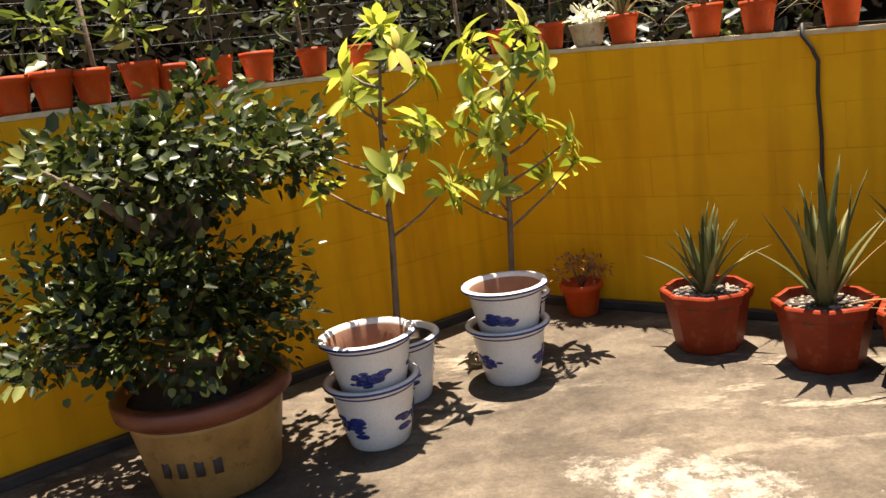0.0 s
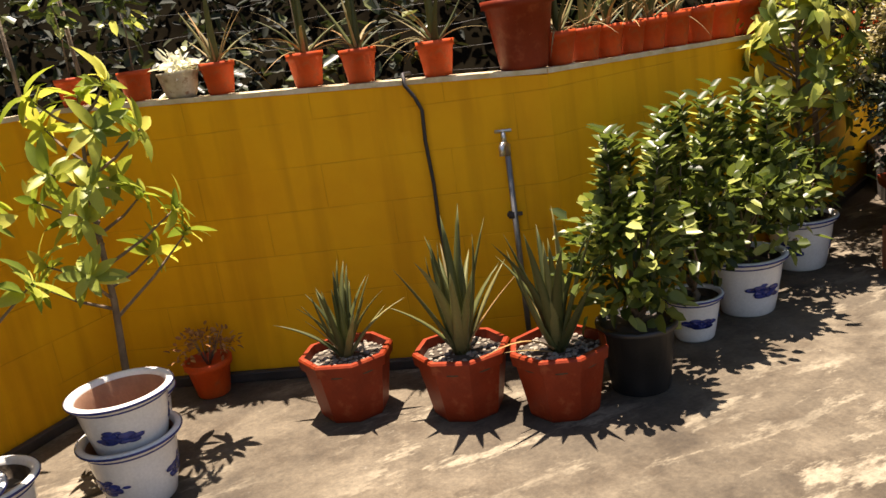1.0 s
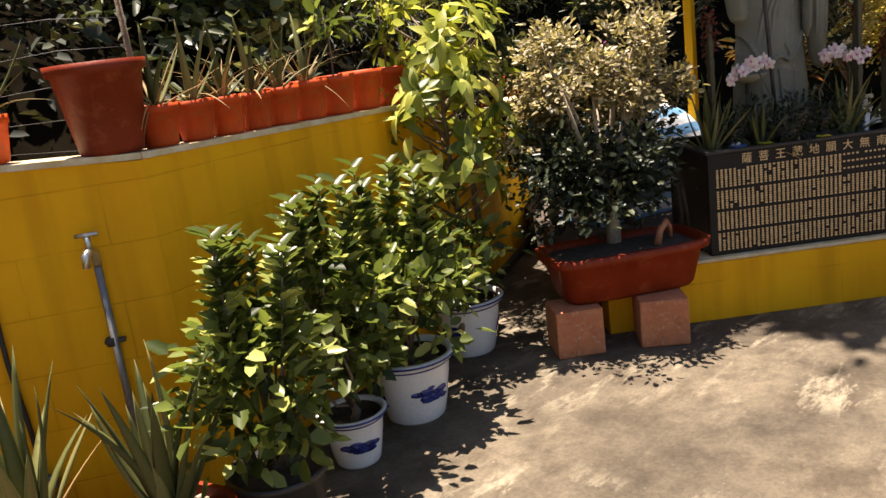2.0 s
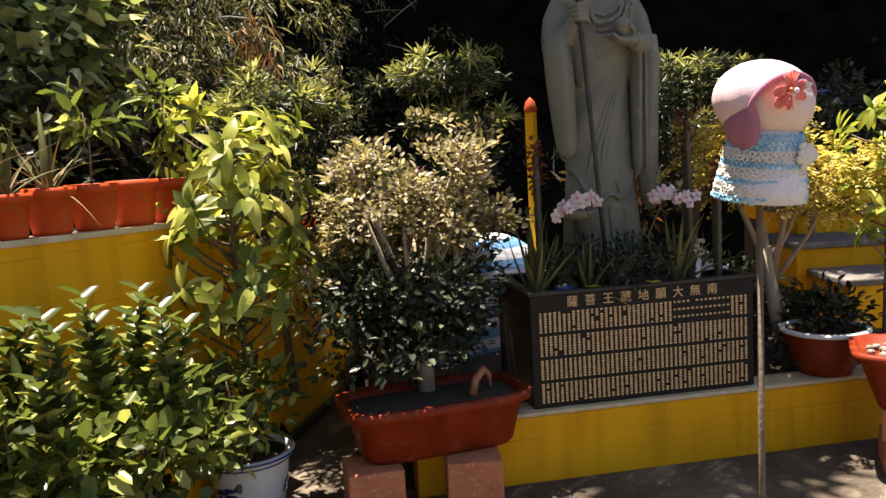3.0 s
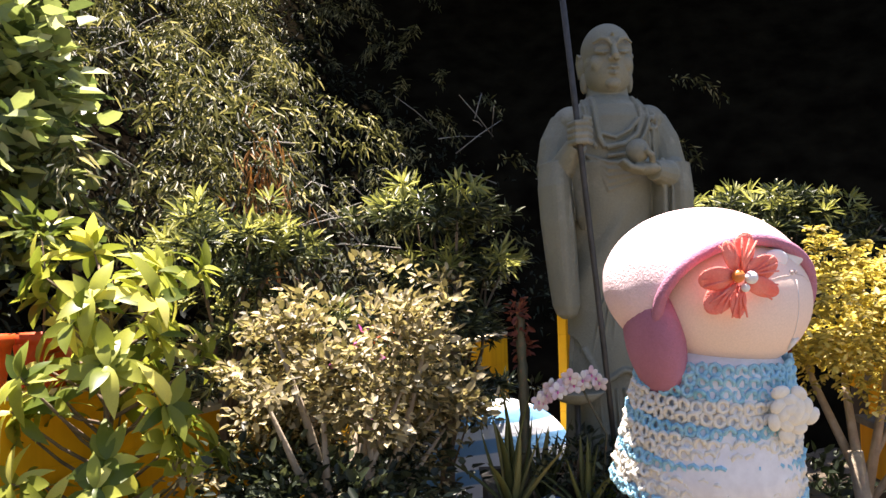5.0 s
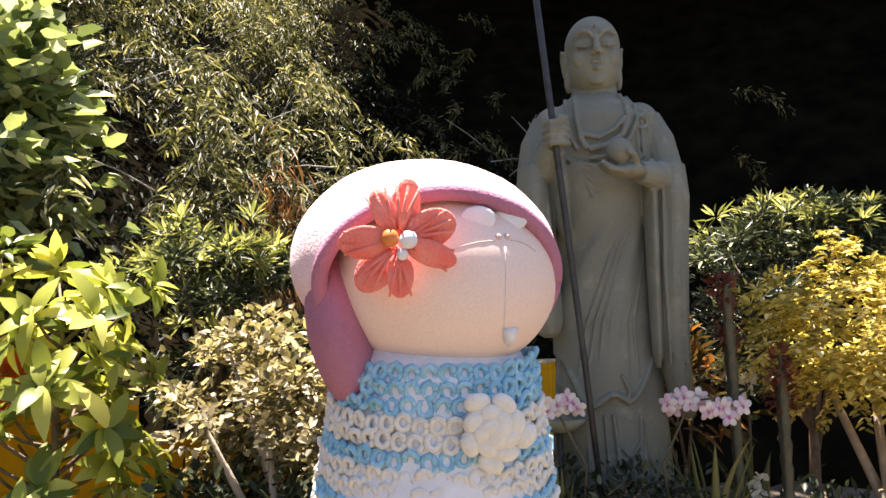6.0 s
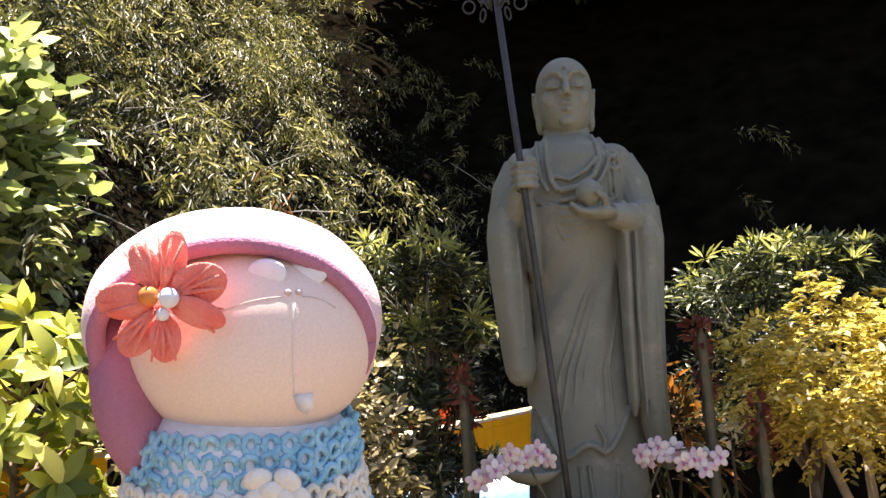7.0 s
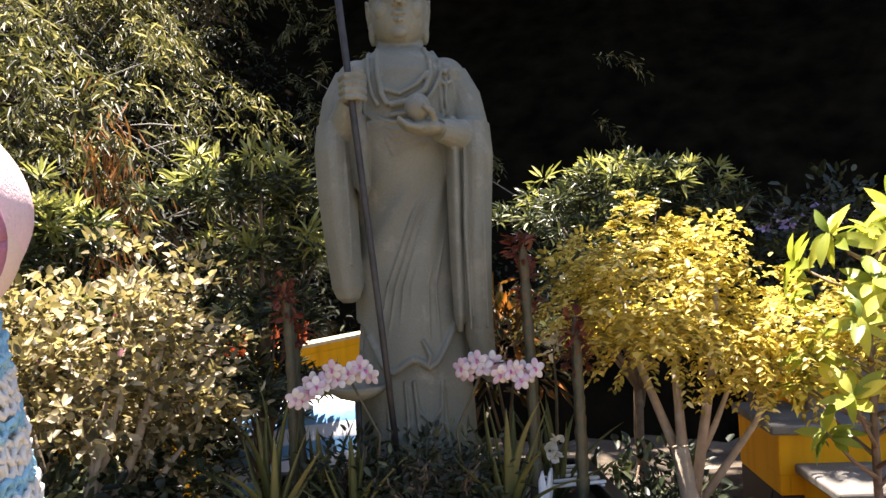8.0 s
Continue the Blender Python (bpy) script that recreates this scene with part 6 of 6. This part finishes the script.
def cable():
    q = W12 + D2 * 1.72
    t = thing("hanging_cable", "black cable hanging down the wall", "cable", at=(q.x, q.y, 0), turn=ANG2)
    bm = bmesh.new()
    tube(bm, [(-0.03, 0.17, 1.40), (-0.03, 0.0, 1.405), (-0.028, -0.016, 1.36), (0.01, -0.014, 1.30), (0.035, -0.013, 1.24), (0.03, -0.013, 1.1), (0.04, -0.013, 0.9), (0.038, -0.013, 0.7), (0.05, -0.013, 0.5), (0.06, -0.014, 0.26)], 0.009, 8)
    part("cord", bm, M_CABLE, t)
    bm = bmesh.new()
    box(bm, (0.03, -0.04, 0.22), (0.10, -0.004, 0.27), 0.006)
    part("junction_box", bm, M_GREYMETAL, t)
cable()
def fence():
    t = thing("wire_fence", "rusty wire fence strung along the back of the wall", "fence", kind="structure")
    runs = [(W1A, W12), (W12, W23), (W23, W34)]
    for a, b in runs[:2]:
        d = (b - a).normalized()
        nrm = Vector((-d.y, d.x)) * 0.24
        for k in range(7):
            z = 1.38 + 0.11 * k
            bm = bmesh.new()
            n = 10
            tube(bm, [(*(a.lerp(b, i / n) + nrm), z + 0.012 * math.sin(i * 1.9 + k)) for i in range(n + 1)], 0.0014, 4)
            part("wire", bm, M_IRON, t)
        m = max(2, int((b - a).length / 0.9))
        for i in range(m + 1):
            p = a.lerp(b, i / m) + nrm
            bm = bmesh.new()
            tube(bm, [(p.x, p.y, 0.9), (p.x + 0.01, p.y, 1.6), (p.x, p.y, 2.1)], 0.011, 6)
            part("post", bm, M_BARK, t)
fence()

# ---- the doll ----
def build_doll():
    """A round-headed plush doll in a felt bonnet, as one plain mesh; sizes in units of 0.45 mm."""
    mats = [surface("skin_cloth", (0.86, 0.66, 0.56), (0.88, 0.69, 0.59), 6, 0.75, relief=0.05, grain=500),
            surface("rose_felt", (0.86, 0.62, 0.64), (0.89, 0.68, 0.69), 20, 0.95, relief=0.5, grain=400),
            surface("coral_gauze", (0.88, 0.17, 0.13), (0.92, 0.30, 0.24), 60, 0.8, relief=0.5, grain=500),
            surface("white_cloth", (0.76, 0.75, 0.78), (0.82, 0.82, 0.84), 30, 0.8, relief=0.1),
            surface("blue_crochet", (0.22, 0.54, 0.74), (0.46, 0.76, 0.90), 60, 0.9, relief=0.6, grain=600),
            surface("grey_thread", (0.58, 0.45, 0.40), (0.68, 0.54, 0.48), 30, 0.8),
            surface("orange_bead", (0.7, 0.2, 0.04), (0.8, 0.28, 0.06), 30, 0.3),
            surface("cream_wool", (0.78, 0.74, 0.64), (0.82, 0.79, 0.70), 40, 0.9, relief=0.6),
            # mauve for brim and flap, darkened to paint the bonnet's shaded side
            surface("shaded_mauve_felt", (0.40, 0.16, 0.24), (0.47, 0.20, 0.29), 20, 0.95, relief=0.5, grain=400)]
    bm = bmesh.new()
    hc, hr = Vector((34, 0, 2)), Vector((218, 205, 184))
    ball(bm, hc, hr, 48, 32, None, 0)
    def front(x, z, out=1.0):
        w = 1 - ((x - hc.x) / hr.x) ** 2 - ((z - hc.z) / hr.z) ** 2
        return Vector((x, -hr.y * math.sqrt(max(0.02, w)) * out, z))
    # bonnet: a shell round the head with an opening for the face
    cc, cr = Vector((-4, 28, 34)), Vector((262, 232, 200))
    ax = Vector((0.20, -0.94, -0.27)).normalized()
    q = ax.to_track_quat("Z", "Y").to_matrix()
    rings = []
    n = 64
    for i in range(25):
        th = radians(57 + (180 - 57) * i / 24)
        ring = []
        for k in range(n):
            a = 2 * math.pi * k / n
            d = q @ Vector((math.sin(th) * math.cos(a), math.sin(th) * math.sin(a), math.cos(th)))
            wob = 1 + 0.012 * noise.noise(d * 3)
            ring.append(bm.verts.new(cc + Vector((d.x * cr.x, d.y * cr.y, d.z * cr.z)) * wob))
        rings.append(ring)
    for a, b in zip(rings, rings[1:]):
        for k in range(n):
            f = bm.faces.new((a[k], b[k], b[(k + 1) % n], a[(k + 1) % n]))
            f.material_index = 1
    brim = [cc + (v.co - cc) * 1.0 for v in rings[0]]
    tube(bm, brim + brim[:1], 15, 12, 8)
    # long side flap
    ball(bm, (-156, -30, -95), (66, 124, 155), 24, 18, Matrix.Rotation(-0.22, 4, "Y"), 8)
    # flower and beads
    fc = front(-40, 84, 1.0) + Vector((-6, -62, 0))
    for j in range(7):
        a = 0.4 + j * 2 * math.pi / 7 + 0.16 * math.sin(j * 2.3)
        p = fc + Vector((56 * math.cos(a), 9 * math.sin(j * 1.9), 56 * math.sin(a)))
        m = Matrix.Rotation(-a, 4, "Y") @ Matrix.Rotation(0.25 * (-1) ** j, 4, "X")
        ball(bm, p, (44 + 7 * math.sin(j * 2.1), 7, 27 + 6 * math.cos(j * 1.7)), 20, 10, m, 2)
        for w in (-0.4, 0.0, 0.4):
            tube(bm, [fc + Vector((18 * math.cos(a), -9, 18 * math.sin(a))), fc + Vector((92 * math.cos(a + w * 0.5), -10, 92 * math.sin(a + w * 0.5)))], [5, 2], 6, 2)
    ball(bm, fc + Vector((-14, -24, 6)), 15, 14, 10, None, 6)
    ball(bm, fc + Vector((16, -26, 4)), 15, 14, 10, None, 3)
    ball(bm, fc + Vector((6, -22, -20)), 10, 12, 8, None, 3)
    # eyes under the brim, nostrils, mouth thread, tooth
    for x in (88, 148):
        ball(bm, front(x, 121, 1.0), (32, 7, 23), 20, 12, None, 3)
    for x in (124, 139):
        ball(bm, front(x, 90, 1.0), (6, 5, 6), 10, 8, None, 5)
    tube(bm, [front(136, 74 - 11 * i, 1.004) for i in range(15)], 0.7, 5, 3)
    for s in (-1, 1):
        tube(bm, [front(132 + s * (14 + (11 if s < 0 else 6) * i), 84 - 0.32 * i * i, 1.001) for i in range(9)], 0.9, 5, 5)
    tooth = [front(x, z, 1.03) for x, z in ((134, -70), (162, -70), (159, -96), (148, -108), (138, -96))]
    back = [p + Vector((0, 8, 0)) for p in tooth]
    va, vb = [bm.verts.new(p) for p in tooth], [bm.verts.new(p) for p in back]
    fs = [bm.faces.new(va), bm.faces.new(vb[::-1])] + [bm.faces.new((va[i], vb[i], vb[(i + 1) % 5], va[(i + 1) % 5])) for i in range(5)]
    for f in fs:
        f.material_index = 3
    # crocheted collar and dress: rows of wool loops over a cloth core
    lathe(bm, [(150, -500), (238, -490), (226, -400), (208, -330), (190, -270), (178, -160), (150, -120)], 40, (22, 0, 0), 3)
    g = random.Random(2)
    rows = [(-150, 186, 4), (-178, 192, 4), (-206, 196, 4)] + [(-206 - 30 * k, 198 + 5.0 * k, 7 if k % 3 else 4) for k in range(1, 10)]
    for z, r, mi in rows:
        k = int(2 * math.pi * r / 30)
        for i in range(k):
            a = 2 * math.pi * (i + 0.5 * (rows.index((z, r, mi)) % 2)) / k
            c = Vector((22 + r * math.cos(a), r * 0.92 * math.sin(a), z + g.uniform(-5, 5)))
            m = Matrix.Rotation(a, 4, "Z") @ Matrix.Rotation(g.uniform(-0.5, 0.5), 4, "Y")
            tube(bm, [c + m @ Vector((g.uniform(-3, 3), 12 * math.cos(w), 14 * math.sin(w))) for w in [2 * math.pi * h / 8 for h in range(9)]], 6.5, 5, mi)
    # woollen rose on the chest
    rc = Vector((120, -205, -235))
    for j in range(16):
        a, r = j * 2.4, 8 + 3.4 * j
        ball(bm, rc + Vector((r * math.cos(a), -12 + 0.6 * j, r * math.sin(a))), (24, 10, 17), 12, 8, Matrix.Rotation(-a - 1.2, 4, "Y"), 7)
    k = DOLL_UNIT
    bmesh.ops.scale(bm, vec=(k, k, k), verts=bm.verts)
    ob = part("plush_doll", bm, mats)
    ob.matrix_basis = look(DOLL_EYE, DOLL_TARGET, DOLL_ROLL) @ Matrix.Translation((-368 * k, -159 * k, -1429 * k)) @ Matrix.Rotation(radians(-90), 4, "X")
    return tagged(ob, "round-faced plush doll in a rose bonnet with coral flower", "doll")
DOLL_UNIT = 0.00045
DOLL_EYE, DOLL_TARGET, DOLL_ROLL = (3.618, 0.838, 1.589), (4.867, 2.377, 1.856), -2.5
doll = build_doll()
def stake():
    p = doll.matrix_basis @ Vector((22 * DOLL_UNIT, 0, -480 * DOLL_UNIT))
    t = thing("wooden_stake", "thin brown wooden stake that carries the doll", "stake", at=(p.x, p.y, 0))
    bm = bmesh.new()
    tube(bm, [(0, 0, -0.05), (0, 0, p.z)], 0.008, 10)
    part("stick", bm, M_BARK, t)
stake()

def yellow_post():
    t = thing("yellow_post", "ochre yellow painted post behind the statue", "post", at=(6.69, 3.63, 0.28))
    bm = bmesh.new()
    box(bm, (-0.03, -0.03, 0), (0.03, 0.03, 1.50), 0.006)
    part("shaft", bm, M_WALL, t, smooth=False)
    bm = bmesh.new()
    lathe(bm, [(0.042, 1.50), (0.044, 1.52), (0.03, 1.57), (0.001, 1.60)], 14)
    part("cap", bm, M_TERRA, t, "orange cap")
yellow_post()

def small_flowers(name, label, at, radii, material, count, seed):
    g = np.random.default_rng(seed)
    t = thing(name, label, "flower", at=at)
    crown("blossom", g, (0, 0, 0), radii, count, 5, 0.008, 0.03, 0.022, material, t, up=0.3)
    bm = bmesh.new()
    tube(bm, [(0, 0, -0.35), (0.01, 0, -0.15), (0, 0, 0.0)], [0.006, 0.005, 0.003], 6)
    part("stalk", bm, M_CACTUS, t)
small_flowers("white_flower", "small white flowers among the planter aloes", (5.86, 2.27, 1.00), (0.04, 0.04, 0.03), M_WHITEFL, 6, 31)
small_flowers("white_flower", "cream white blossom beside the golden shrub", (6.12, 2.42, 1.30), (0.03, 0.03, 0.03), M_WHITEFL, 5, 32)
small_flowers("purple_flower", "pale purple blossoms beyond the steps", (7.75, 2.05, 1.75), (0.30, 0.25, 0.10), foliage("lilac_petal", (0.30, 0.22, 0.5), (0.45, 0.36, 0.65), (0.6, 0.5, 0.75)), 26, 33)
